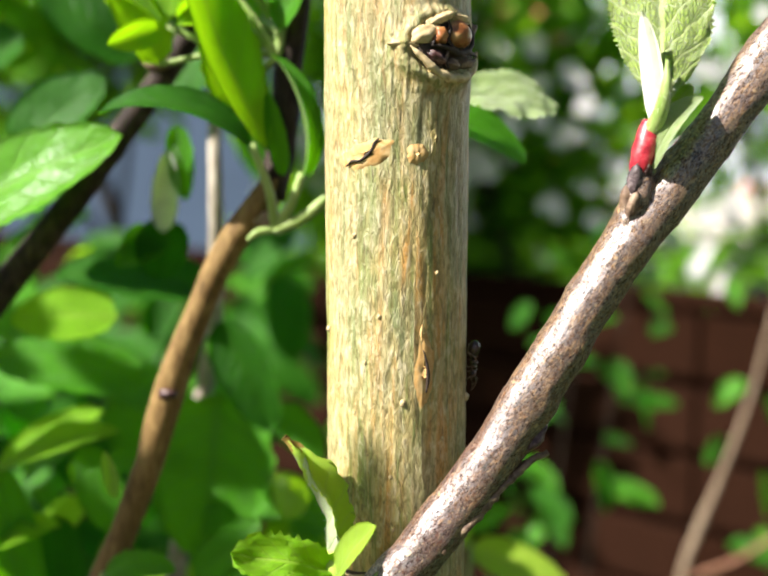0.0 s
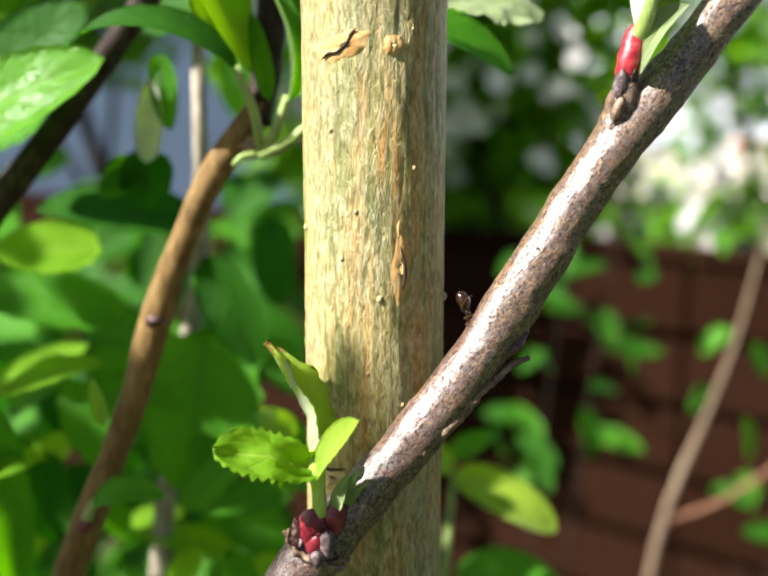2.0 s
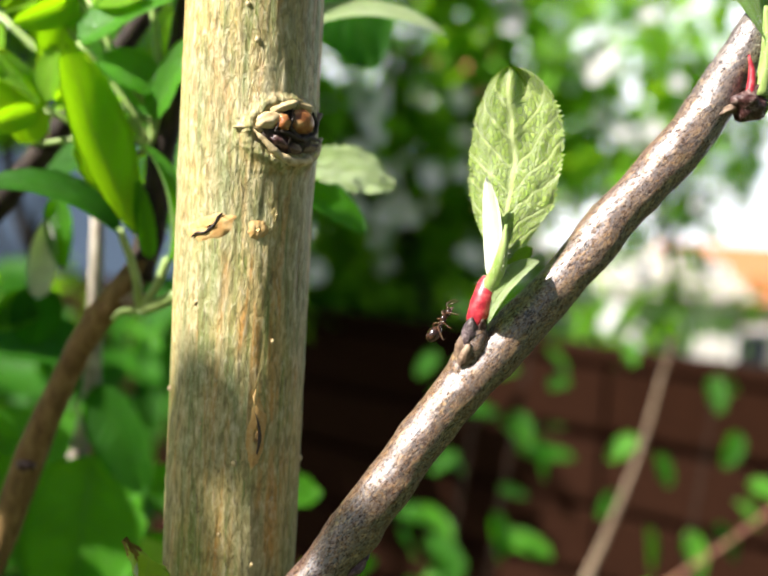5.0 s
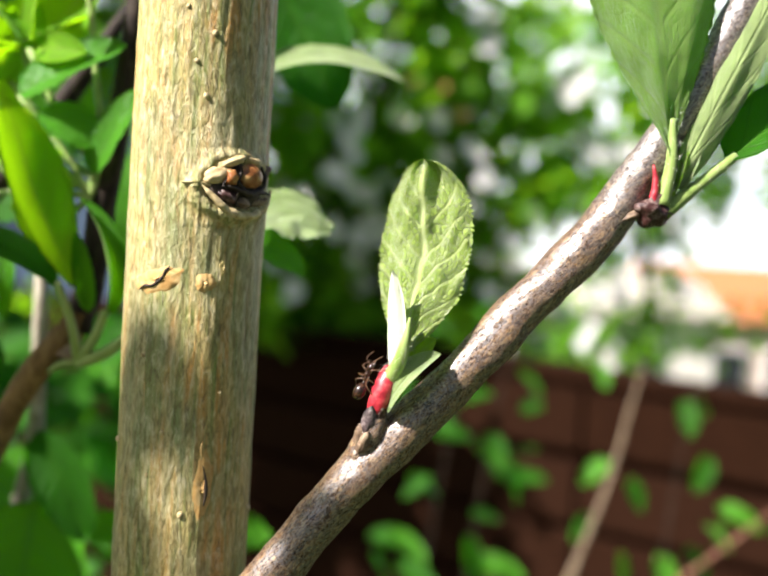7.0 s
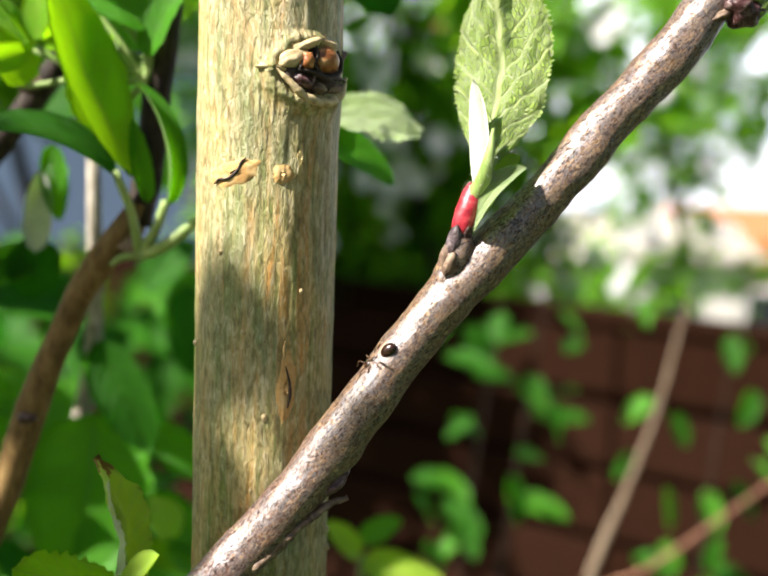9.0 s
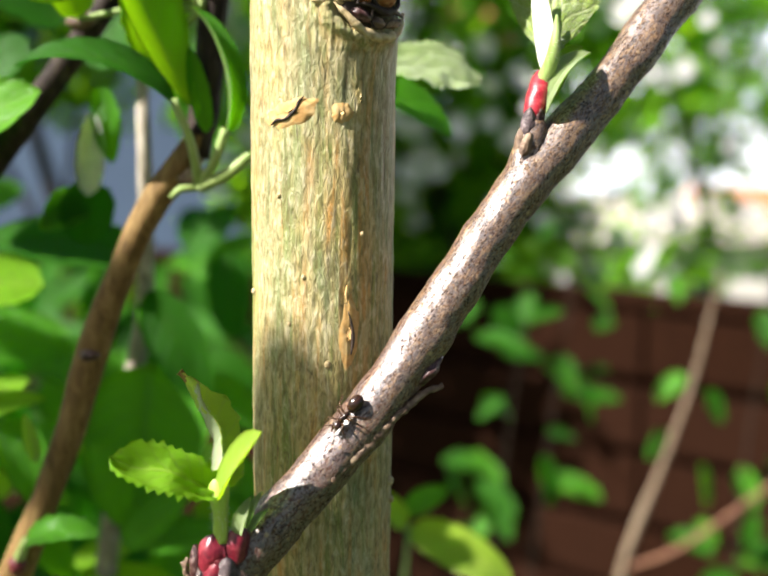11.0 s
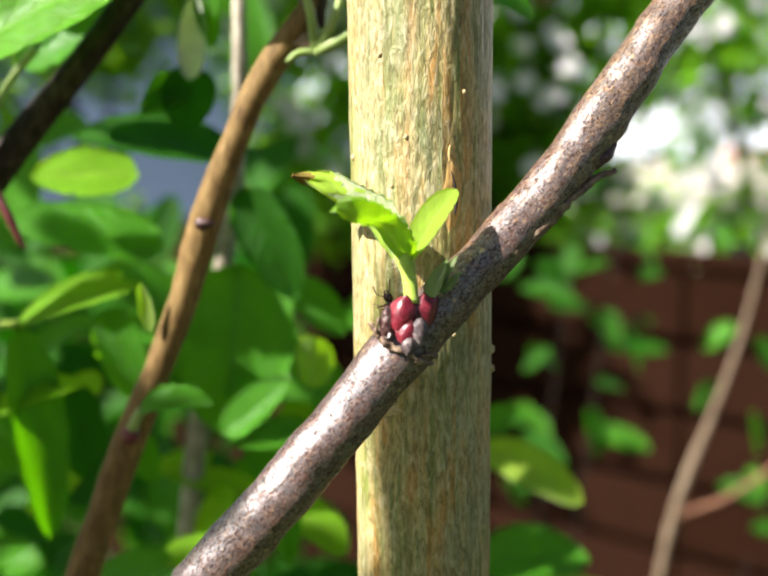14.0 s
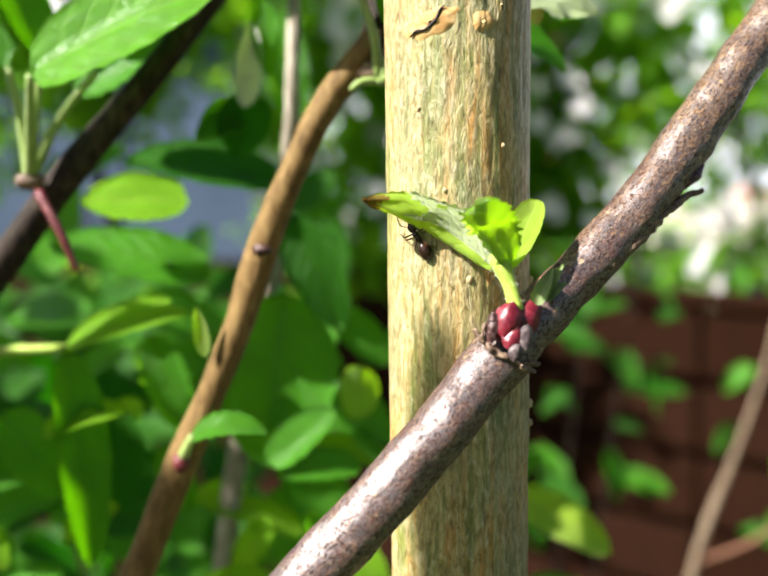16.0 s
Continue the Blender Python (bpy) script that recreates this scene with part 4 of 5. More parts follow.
    down_part(b, hairs_along([(50.8, -11.6, 828.5, 0.9), (51.3, -11.6, 833.0, 0.75), (51.0, -11.5, 838.0, 0.6)], 120, 5) + hairs_along([(51.6, -11.2, 827.0, 0.85), (54.5, -10.8, 829.6, 0.7), (58.5, -10.4, 833.2, 0.55)], 90, 6), 0.8)
    leaf_part(b, (51.3, -11.6, 832.5), (45.5, -8.0, 864.0), (0.4, 0.85, -0.2), 16, [M_LEAF_FRONT, M_DOWNY], fold=30, curl=-20, seed=21, nu=40, nv=12, teeth=0.03, blunt=1.25, crumple=0.03, ruffle=0.1)
    leaf_part(b, (52.0, -11.0, 829.0), (65.0, -10.5, 860.0), (0.5, 0.8, 0.3), 5.6, [M_DOWNY, M_GREY], label="narrow pale downy leaf", fold=35, curl=-12, seed=22, nu=24, nv=6, teeth=0.05, ruffle=0.1)
    stalk_part(b, [(51.2, -11.2, 826.6, 0.9), (54.5, -10.8, 829.6, 0.7), (59.0, -10.4, 833.6, 0.55)])
    leaf_part(b, (58.0, -10.4, 833.0), (78.0, -8.0, 846.0), (-0.3, -0.5, 0.8), 10, [M_LEAF_SHADED, M_LEAF_FUZZ], fold=20, curl=25, seed=23)
    leaf_part(b, (52.2, -11.0, 828.4), (53.2, -11.3, 833.4), (-0.8, -0.5, 0.2), 1.4, [M_LEAF_FUZZ, M_LEAF_FUZZ], "bract", fold=25, nu=8, nv=3)
    leaf_part(b, (53.2, -10.8, 829.0), (54.8, -11.0, 834.2), (-0.6, -0.7, 0.2), 1.3, [M_GREY, M_GREY], "bract", fold=25, nu=8, nv=3)
    return b, shoot, tall, broad


# ---- the leafy branches behind, which sway less ----
P_LEAFY = (-22.0, 28.0, 770.0)
P_SHADE = Vector((0.0, -7.5, 794.0)) - SUN_WAY * 390
BOTH = [M_LEAF_MID, M_LEAF_FUZZ]
BRIGHT = [M_LEAF_FRONT, M_LEAF_FUZZ]
# leaf pair whose top has shade painted into its colour
SHADED_LEAVES = [M_LEAF_SHADED, M_LEAF_MID]


def build_leafy_branch():
    b = thing("leafy_branch", P_LEAFY, "tan apple branch with nodes and clusters of fresh leaves", "branch")
    bm = bmesh.new()
    tube(bm, [(-85, 60, -640, 3.92), (-66, 40, 500, 2.96), (-53, 30, 705, 2.35), (-46.2, 28.6, 726.2, 2.26), (-40, 28.3, 742.4, 2.22), (-36.0, 28.1, 752.0, 2.00), (-33.1, 28, 759.8, 2.04), (-29.9, 28, 770.2, 2.22),
               (-25.9, 28, 780.9, 1.87), (-21.0, 28, 790.8, 1.91), (-16.6, 28, 796.2, 2.17), (-14.0, 28.4, 801.0, 1.39)], 260, 24, 0.3, 4.0, 0.1, 5.0)
    part("bark", bm, M_TAN, b)
    bm = bmesh.new()
    tube(bm, [(-15.6, 28.6, 797.0, 2.0), (-14.0, 29, 804.6, 2.0), (-12.8, 29, 815.5, 1.9), (-11.3, 29, 826, 1.7), (-8, 29, 860, 1.4), (-6, 29, 900, 0.6)], 70, 16, 0.3, 4.0)
    part("side_shoot", bm, M_DARK, b, "darker brown side shoot")
    part("node", blob(bmesh.new(), (-29.7, 26.2, 770.6), (1.4, 1.0, 0.9), None, 0.3, 1.0), M_DARKHUSK, b)
    part("node", blob(bmesh.new(), (-15.4, 26.2, 794.2), (2.0, 1.6, 1.3), None, 0.35, 2.0), M_HUSK, b)
    bud = part("bud", blob(bmesh.new(), (-40.3, 26.0, 741.6), (1.3, 1.2, 1.5), None, 0.2, 3.0), M_REDDARK, b, "small dark red bud")
    stalk_part(bud, [(-40.0, 25.8, 742.5, 0.8), (-38.6, 25.0, 745.5, 0.6)])
    leaf_part(bud, (-38.8, 25.0, 745.0), (-28.8, 24.0, 746.2), (0.0, -0.5, 0.85), 4.8, BOTH, fold=15, curl=85, seed=31, teeth=0.1)
    leaf_part(b, (-37.0, 25.5, 756.0), (-38.2, 25.0, 763.0), (0, -0.9, 0.2), 2.2, [M_LEAF_FUZZ, M_LEAF_FUZZ], "bract", fold=20, nu=8, nv=3, curl=-30)
    n = (-14.7, 25.4, 793.0)
    stalk_part(b, [(*n, 0.75), (-15.3, 24, 798, 0.6), (-17.6, 23.8, 804.2, 0.55)])
    leaf_part(b, (-17.3, 23.8, 803.6), (-36.6, 22.0, 808.0), (0.0, -0.55, 0.83), 6.2, SHADED_LEAVES, fold=16, curl=88, seed=32, teeth=0.04)
    stalk_part(b, [(*n, 0.75), (-12.6, 24, 796.2, 0.65), (-11.0, 24, 800.5, 0.6)])
    leaf_part(b, (-11.2, 24, 799.5), (-14.8, 23, 815.6), (0.8, -0.5, 0.2), 4.6, BOTH, fold=35, curl=80, seed=33, teeth=0.03)
    stalk_part(b, [(*n, 0.9), (-11, 24, 794.6, 0.8), (-7.6, 24, 797.4, 0.7), (-3, 24, 801, 0.6)])
    leaf_part(b, (-15.6, 25, 803.5), (-25.0, 23.0, 828.2), (0.55, -0.75, 0.3), 9.5, BRIGHT, label="yellow-green leaf lit through by the sun", fold=24, curl=-18, seed=34, blunt=0.8)
    stalk_part(b, [(*n, 0.6), (-17.2, 25, 792.6, 0.5), (-18.4, 25, 791.6, 0.3)])
    leaf_part(b, (-13.6, 26, 800.0), (-15.6, 25.0, 811.0), (0.2, -0.9, 0.1), 3.4, BOTH, fold=35, curl=-12, seed=35)
    m = Vector((-14.2, 27.0, 816.0))
    for s, tip, face, w, mats, cu in (((-13.6, 27, 823.5), (-21.6, 26.5, 826.6), (0.1, -0.8, 0.6), 7.5, BOTH, 25), ((-14.0, 26, 819), (-7.8, 25, 831.0), (-0.4, -0.8, 0.4), 5.5, BOTH, 20),
                                      ((-24.4, 28, 829.1), (-10.4, 27, 837.0), (0.1, -0.7, 0.7), 7.5, BOTH, 25), ((-27.4, 34, 832.0), (-16.0, 34, 847), (0.2, -0.8, 0.5), 11, BRIGHT, 10),
                                      ((-29, 34, 826), (-24.5, 33, 844), (0.3, -0.8, 0.5), 9, BRIGHT, 10), ((-19.8, 27, 808.5), (-21.8, 26, 824.5), (0.2, -0.9, 0.2), 8, BRIGHT, -15),
                                      ((-30.5, 31, 815.0), (-36.5, 30, 828.0), (0.3, -0.8, 0.4), 7.5, BRIGHT, 20), ((-10, 30, 832), (-4, 30, 846), (-0.3, -0.6, 0.7), 9, SHADED_LEAVES, 25)):
        s, tip = Vector(s), Vector(tip)
        stalk_part(b, [(*m, 0.5), (*(m.lerp(s, 0.55) + Vector((0, 0.6, 0.8))), 0.45), (*s, 0.4)])
        leaf_part(b, s, tip, face, w, mats, fold=18, curl=cu, seed=tip.x)
    rng = random.Random(18)
    for c in ((-24, 31, 836), (-31, 35, 845), (-17, 31, 850), (-38, 38, 834), (-29, 30, 820)):
        c = Vector(c)
        stalk_part(b, [(-12.4, 29, 818, 0.6), (*(c.lerp(Vector((-12, 29, 818)), 0.4) + Vector((0, 0, -2))), 0.5), (*c, 0.5)])
        for k in range(6):
            a = 2 * math.pi * (k + rng.random() * 0.6) / 6
            d = Vector((math.cos(a), rng.uniform(-0.5, 0.1), math.sin(a) * 0.8 + 0.55)).normalized() * rng.uniform(8, 13)
            leaf_part(b, c + d * 0.12, c + d, (-d.x * 0.3, -0.7, 0.6), d.length * rng.uniform(0.36, 0.5), BRIGHT, fold=rng.uniform(15, 35), curl=rng.uniform(-20, 50), seed=rng.random() * 40, teeth=0.03)
    return b


def build_dark_branch():
    b = thing("dark_branch", P_LEAFY, "dark brown branch with glossy young leaves", "branch")
    bm = bmesh.new()
    tube(bm, [(-150, 70, -640, 4), (-125, 58, 600, 3.4), (-92, 48, 735, 2.6), (-70.7, 45, 765.5, 2.4), (-58.3, 45, 782.5, 2.3), (-48.3, 45, 794.4, 2.1), (-37.5, 45, 808.4, 2.0), (-31.4, 45, 816.7, 1.9), (-20, 46, 834, 1.6), (0, 50, 870, 0.7)], 160, 18, 0.35, 4.0, 0.1, 3.0)
    part("bark", bm, M_DARK, b)
    part("node", blob(bmesh.new(), (-33.0, 43.5, 816.5), (2.2, 1.4, 1.3), None, 0.3, 4.0), M_HUSK, b)
    n = Vector((-64.5, 41.0, 779.0))
    part("bud", blob(bmesh.new(), n, (2.2, 1.8, 1.5), None, 0.3, 6.0), M_HUSK, b)
    for p, tip, face, w, mats, cu, fo in (((-61.0, 31.0, 793.0), (-35.4, 29.0, 805.4), (-0.15, -0.86, 0.5), 13.5, [M_LEAF_GLOSS, M_LEAF_FUZZ], 22, 12),
                                          ((-62, 40, 797), (-70, 38, 815), (0.3, -0.7, 0.5), 8, BOTH, 10, 25),
                                          ((-55, 42, 795), (-43, 44, 806), (0, -0.5, 0.8), 12, SHADED_LEAVES, 20, 15),
                                          ((-67, 40, 795), (-86, 40, 806), (0, -0.6, 0.7), 11, BOTH, 15, 20)):
        p = Vector(p)
        stalk_part(b, [(*n, 0.9), (*(n.lerp(p, 0.5) + Vector((0, 0, 2.0))), 0.7), (*p, 0.6)])
        leaf_part(b, p, tip, face, w, mats, fold=fo, curl=cu, seed=w + p.x, nu=18, nv=5)
    part("stipule", tube(bmesh.new(), [(-63, 40, 777.5, 0.8), (-59.5, 38, 772, 0.7), (-57, 38, 766, 0.4)], 10, 8), M_REDDARK, b)
    return b


def build_back_shoot():
    """A shoot of broad leaves behind the tan branch, some with shade in their colour."""
    b = thing("broad_leaved_shoot", P_LEAFY, "shoot with broad green leaves, some coloured darker for shade", "shrub shoot")
    bm = bmesh.new()
    tube(bm, [(-60, 90, -640, 3.5), (-45, 80, 640, 2.4), (-36, 74, 740, 1.9), (-30, 74, 770, 1.6), (-27.5, 62, 790, 1.4), (-27.3, 60, 815, 1.0)], 60, 12, 0.2, 5)
    part("stem", bm, M_PALESTEM, b)
    for base, tip, face, w, mats, cu, fo in (
            ((-29, 70, 760), (-31.5, 68, 728.5), (0.05, -0.9, 0.4), 23, BOTH, 15, 8),
            ((-29, 69, 779), (-57, 67, 782.5), (0.0, -0.55, 0.83), 14, SHADED_LEAVES, 30, 10),
            # next leaf: sunlight put into its colour by the brighter pair
            ((-44.5, 60, 776), (-62, 59, 776), (-0.2, -0.7, 0.65), 11.5, BRIGHT, 15, 10),
            ((-41.5, 66, 763), (-69, 65, 768), (-0.1, -0.6, 0.8), 13, BOTH, 25, 12),
            ((-63.2, 52, 752), (-42.5, 51, 758.5), (0.1, -0.5, 0.85), 7, BRIGHT, 35, 15),
            ((-63.0, 52, 752.5), (-59, 51, 716), (0.5, -0.8, 0.3), 10, BOTH, 15, 30),
            ((-51, 60, 753.5), (-45.5, 60, 737), (0.1, -0.9, 0.3), 8, BOTH, 20, 14),
            ((-19.5, 75, 756), (-9.5, 74, 746), (-0.1, -0.7, 0.6), 8, BOTH, 25, 12),
            ((-20.5, 75, 742), (-8.2, 74, 731), (-0.1, -0.6, 0.7), 9, BOTH, 30, 12),
            ((-28.5, 80, 726), (-15.5, 78, 711), (-0.1, -0.6, 0.7), 12, BOTH, 25, 12),
            ((-25, 75, 713), (-44, 74, 719), (0, -0.5, 0.85), 7, BRIGHT, 30, 15),
            ((-28, 66, 774), (-18.2, 65, 754), (0, -0.9, 0.3), 10, SHADED_LEAVES, 15, 10),
            ((-76, 60, 740), (-65, 60, 725), (0.1, -0.7, 0.6), 10, BOTH, 20, 12),
            ((-57.5, 62, 740), (-55.5, 61, 723), (0.2, -0.8, 0.5), 9, SHADED_LEAVES, 15, 15),
            ((-47.5, 60, 759.5), (-64, 59, 753), (0.1, -0.6, 0.8), 5.5, BRIGHT, 15, 12),
            ((-34.4, 50, 791), (-33.3, 49.5, 804), (0.3, -0.9, 0.2), 5.2, [M_PALE, M_GREY], -25, 34), ((-33.4, 51, 793), (-35.6, 50.5, 783.5), (0.1, -0.9, 0.3), 9, SHADED_LEAVES, 30, 24), ((-34.5, 51, 789), (-42, 50, 786), (0.1, -0.85, 0.4), 5, BOTH, 40, 24),
            ((-32, 51, 808), (-30.6, 50, 796), (0.1, -0.9, 0.3), 4.5, BOTH, 10, 20),
            ((-37, 52, 792), (-41, 50, 786), (0.1, -0.9, 0.3), 4.5, BOTH, 10, 20),
            ((-61, 60, 804), (-45, 60, 816), (0, -0.85, 0.5), 13, SHADED_LEAVES, 15, 10),
            ((-64, 62, 795), (-47, 60, 805), (0, -0.85, 0.5), 13, BOTH, 15, 10),
            ((-44, 82, 822), (-62, 80, 834), (0, -0.7, 0.6), 15, SHADED_LEAVES, 15, 12),
            ((-66, 84, 826), (-88, 80, 812), (0, -0.7, 0.6), 16, SHADED_LEAVES, 15, 12),
            ((-36, 60, 812), (-24, 60, 826), (0, -0.8, 0.6), 12, SHADED_LEAVES, 15, 12),
            ((-24, 84, 826), (-38, 80, 842), (0, -0.7, 0.6), 15, BOTH, 15, 12)):
        leaf_part(b, base, tip, face, w, mats, fold=fo, curl=cu, seed=w + cu, nu=14, nv=4)
    stalk_part(b, [(-86, 57, 748, 1.0), (-73, 53.5, 751.6, 0.85), (-62.6, 52, 752.4, 0.7)], "petiole", M_SHOOT)
    rng = random.Random(77)
    for k in range(46):
        p = Vector((rng.uniform(-88, -14), rng.uniform(46, 88), rng.uniform(686, 748)))
        d = Vector((rng.uniform(-1, 1), rng.uniform(-0.4, 0.2), rng.uniform(-0.8, 0.6))).normalized() * rng.uniform(9, 17)
        leaf_part(b, p, p + d, (rng.uniform(-0.4, 0.4), -0.55, 0.75), d.length * rng.uniform(0.42, 0.6), BRIGHT if k % 3 == 0 else BOTH, fold=rng.uniform(8, 25), curl=rng.uniform(5, 55), seed=rng.random() * 40, nu=12, nv=4, teeth=0.05)
    rng = random.Random(12)
    for k in range(150):
        p = Vector((rng.uniform(-150, -8), rng.uniform(95, 230), rng.uniform(560, 905) if k % 6 == 0 else rng.uniform(590, 762)))
        d = Vector((rng.uniform(-1, 1), rng.uniform(-0.5, 0.5), rng.uniform(-1, 0.5))).normalized() * rng.uniform(18, 34)
        leaf_part(b, p, p + d, (rng.uniform(-0.4, 0.4), -0.6, 0.7), d.length * 0.5, SHADED_LEAVES if rng.random() < 0.6 else BOTH, fold=12, curl=rng.uniform(0, 45), seed=rng.random() * 40, nu=8, nv=3, teeth=0.03)
    return b


def build_shading_bough():
    """A bough added out of view, out of which the shade on the lower leaves falls."""
    b = thing("unseen_shading_bough", (-260, 30, -600), "added leafy bough out of view that shades the lower shoots", "branch")
    rng = random.Random(31)
    bm = bmesh.new()
    tube(bm, [(-330, 60, -640, 9), (-310, 50, 500, 6), (-270, 40, 830, 4), (-225, 30, 930, 2.5), (-180, 30, 985, 1)], 40, 10, 0.5, 10)
    part("bark", bm, M_DARK, b)
    # unseen leaf, added to darken the trunk's right side below the branch
    across = Vector((-SUN_WAY.y, SUN_WAY.x, 0)).normalized()
    c, up = Vector((0, 0, 750)) - across * 5.4 - SUN_WAY * 300, SUN_WAY.cross(across)
    leaf_part(b, c - up * 13, c + up * 13, -SUN_WAY, 7, BOTH, fold=12, curl=12, seed=3, nu=14, nv=4, teeth=0.03)
    for _ in range(110):
        p = Vector((rng.uniform(-300, -195), rng.uniform(-25, 125), rng.uniform(830, 960)))
        d = Vector((rng.uniform(-1, 1), rng.uniform(-1, 1), rng.uniform(-1, 0.4))).normalized() * rng.uniform(20, 34)
        leaf_part(b, p, p + d, (-0.6, rng.uniform(-0.5, 0.5), 0.7), d.length * 0.55, BOTH, fold=12, curl=rng.uniform(0, 45), seed=rng.random() * 40, nu=8, nv=3, teeth=0.03)
    return b


def build_swaying_bough():
    """An unseen bough added between the sun and the trunk; its leaves lay a dappled shade on the lower trunk."""
    b = thing("unseen_swaying_bough", P_SHADE, "added leafy bough out of view that shades the lower trunk", "branch")
    rng = random.Random(53)
    c = Vector(P_SHADE)
    across = Vector((-SUN_WAY.y, SUN_WAY.x, 0)).normalized()
    up = SUN_WAY.cross(across)
    bm = bmesh.new()
    root = c - up * 75 - across * 60
    tube(bm, [(*(root + Vector((-60, -20, -60))), 5), (*root, 4), (*(c - up * 40), 2.5), (*(c - up * 12 + across * 40), 1)], 30, 10, 0.4, 8)
    part("bark", bm, M_DARK, b)
    for k in range(30):
        p = c + across * rng.uniform(-60, 95) - up * (rng.uniform(6, 26) if k < 19 else rng.uniform(28, 100)) - SUN_WAY * rng.uniform(-30, 30)
        d = (across * rng.uniform(-1, 1) - up * rng.uniform(0.2, 1)).normalized() * rng.uniform(16, 30)
        leaf_part(b, p, p + d, -SUN_WAY + Vector([rng.uniform(-0.5, 0.5) for _ in range(3)]), d.length * 0.55, BOTH, fold=12, curl=rng.uniform(0, 40), seed=rng.random() * 40, nu=8, nv=3, teeth=0.03)
    return b


# ---- shrubs on the other side ----
def build_basal_shoot():
    b = thing("basal_shoot", (30, 100, -600), "low shoot with bright green arching leaves", "shrub shoot")
    bm = bmesh.new()
    tube(bm, [(30, 110, -640, 3.0), (22, 100, 600, 1.6), (20, 93, 706, 0.9), (21.5, 92, 719, 0.5)], 30, 10, 0.2, 5)
    part("stem", bm, M_STALK, b)
    # M_YOUNG leaves: a lighter colour stands in for sun on them
    for base, tip, face, w, mats, cu in (((21.5, 92, 718.5), (43.5, 88, 706.5), (0.0, -0.75, 0.65), 10, [M_YOUNG, M_LEAF_FUZZ], 50), ((21, 93, 722), (30, 92, 727), (0, -0.6, 0.7), 6, BOTH, 20),
                                         ((22, 96, 690), (46, 90, 692), (0, -0.4, 0.9), 17, BOTH, 35), ((20, 96, 690), (4, 90, 696), (0, -0.5, 0.8), 14, BOTH, 25),
                                         ((26, 98, 680), (62, 92, 676), (0, -0.6, 0.75), 15, [M_YOUNG, M_LEAF_FUZZ], 30), ((21, 92, 719), (13, 91, 727), (0.1, -0.7, 0.6), 6, [M_YOUNG, M_LEAF_FUZZ], 30)):
        leaf_part(b, base, tip, face, w, mats, fold=14, curl=cu, seed=w, nu=14, nv=4, teeth=0.03)


def build_forked_twig():
    b = thing("forked_twig", (175, 380, -600), "bare grey-brown forked twig", "twig")
    bm = bmesh.new()
    tube(bm, [(165, 380, -640, 5), (170, 380, 400, 3.2), (174, 380, 556, 2.4), (179, 380, 580, 2.6), (200.5, 380, 641, 1.9), (215, 380, 687, 1.6), (222, 380, 722, 1.2), (228, 381, 745, 0.7)], 60, 12, 0.5, 12)
    part("stem", bm, M_TWIG, b)
    bm = bmesh.new()
    tube(bm, [(179, 380, 577, 1.8), (205, 378, 587, 1.6), (251, 376, 619, 1.3), (310, 374, 665, 0.9)], 30, 10, 0.4, 10)
    part("fork", bm, plain_bark("reddish_twig_bark", (0.09, 0.04, 0.025), (0.19, 0.09, 0.05), (0.30, 0.18, 0.11)), b)


def build_leafy_shrub(name, at, boxes, seed, label, size, mats=None):
    """A loose shrub: wiry stems that carry single leaves; boxes: (low corner, high corner, count)."""
    rng = random.Random(seed)
    b = thing(name, at, label, "shrub")
    for lo, hi, count in boxes:
        mid = [(p + q) / 2 for p, q in zip(lo, hi)]
        bm = bmesh.new()
        tube(bm, [(at[0], at[1], at[2] - 40, 1.6), ((at[0] + mid[0]) / 2, (at[1] + mid[1]) / 2 + 30, (at[2] + lo[2]) / 2 + 60, 0.9), (*mid, 0.7), (mid[0] + 10, mid[1], hi[2], 0.4)], 30, 8, 0.2, 15)
        part("stem", bm, M_DARK, b)
        for _ in range(count):
            p = Vector([rng.uniform(a, c) for a, c in zip(lo, hi)])
            d = Vector((rng.uniform(-0.8, 0.8), rng.uniform(-0.6, 0.6), rng.uniform(-1, 0.1))).normalized() * rng.uniform(*size)
            leaf_part(b, p, p + d, (rng.uniform(-0.5, 0.5), -0.5, 0.8), d.length * rng.uniform(0.42, 0.6), mats or (SHADED_LEAVES if rng.random() < 0.82 else BOTH), fold=12, curl=rng.uniform(5, 50), seed=rng.random() * 40, nu=8, nv=2, teeth=0.03, thick=0.3)


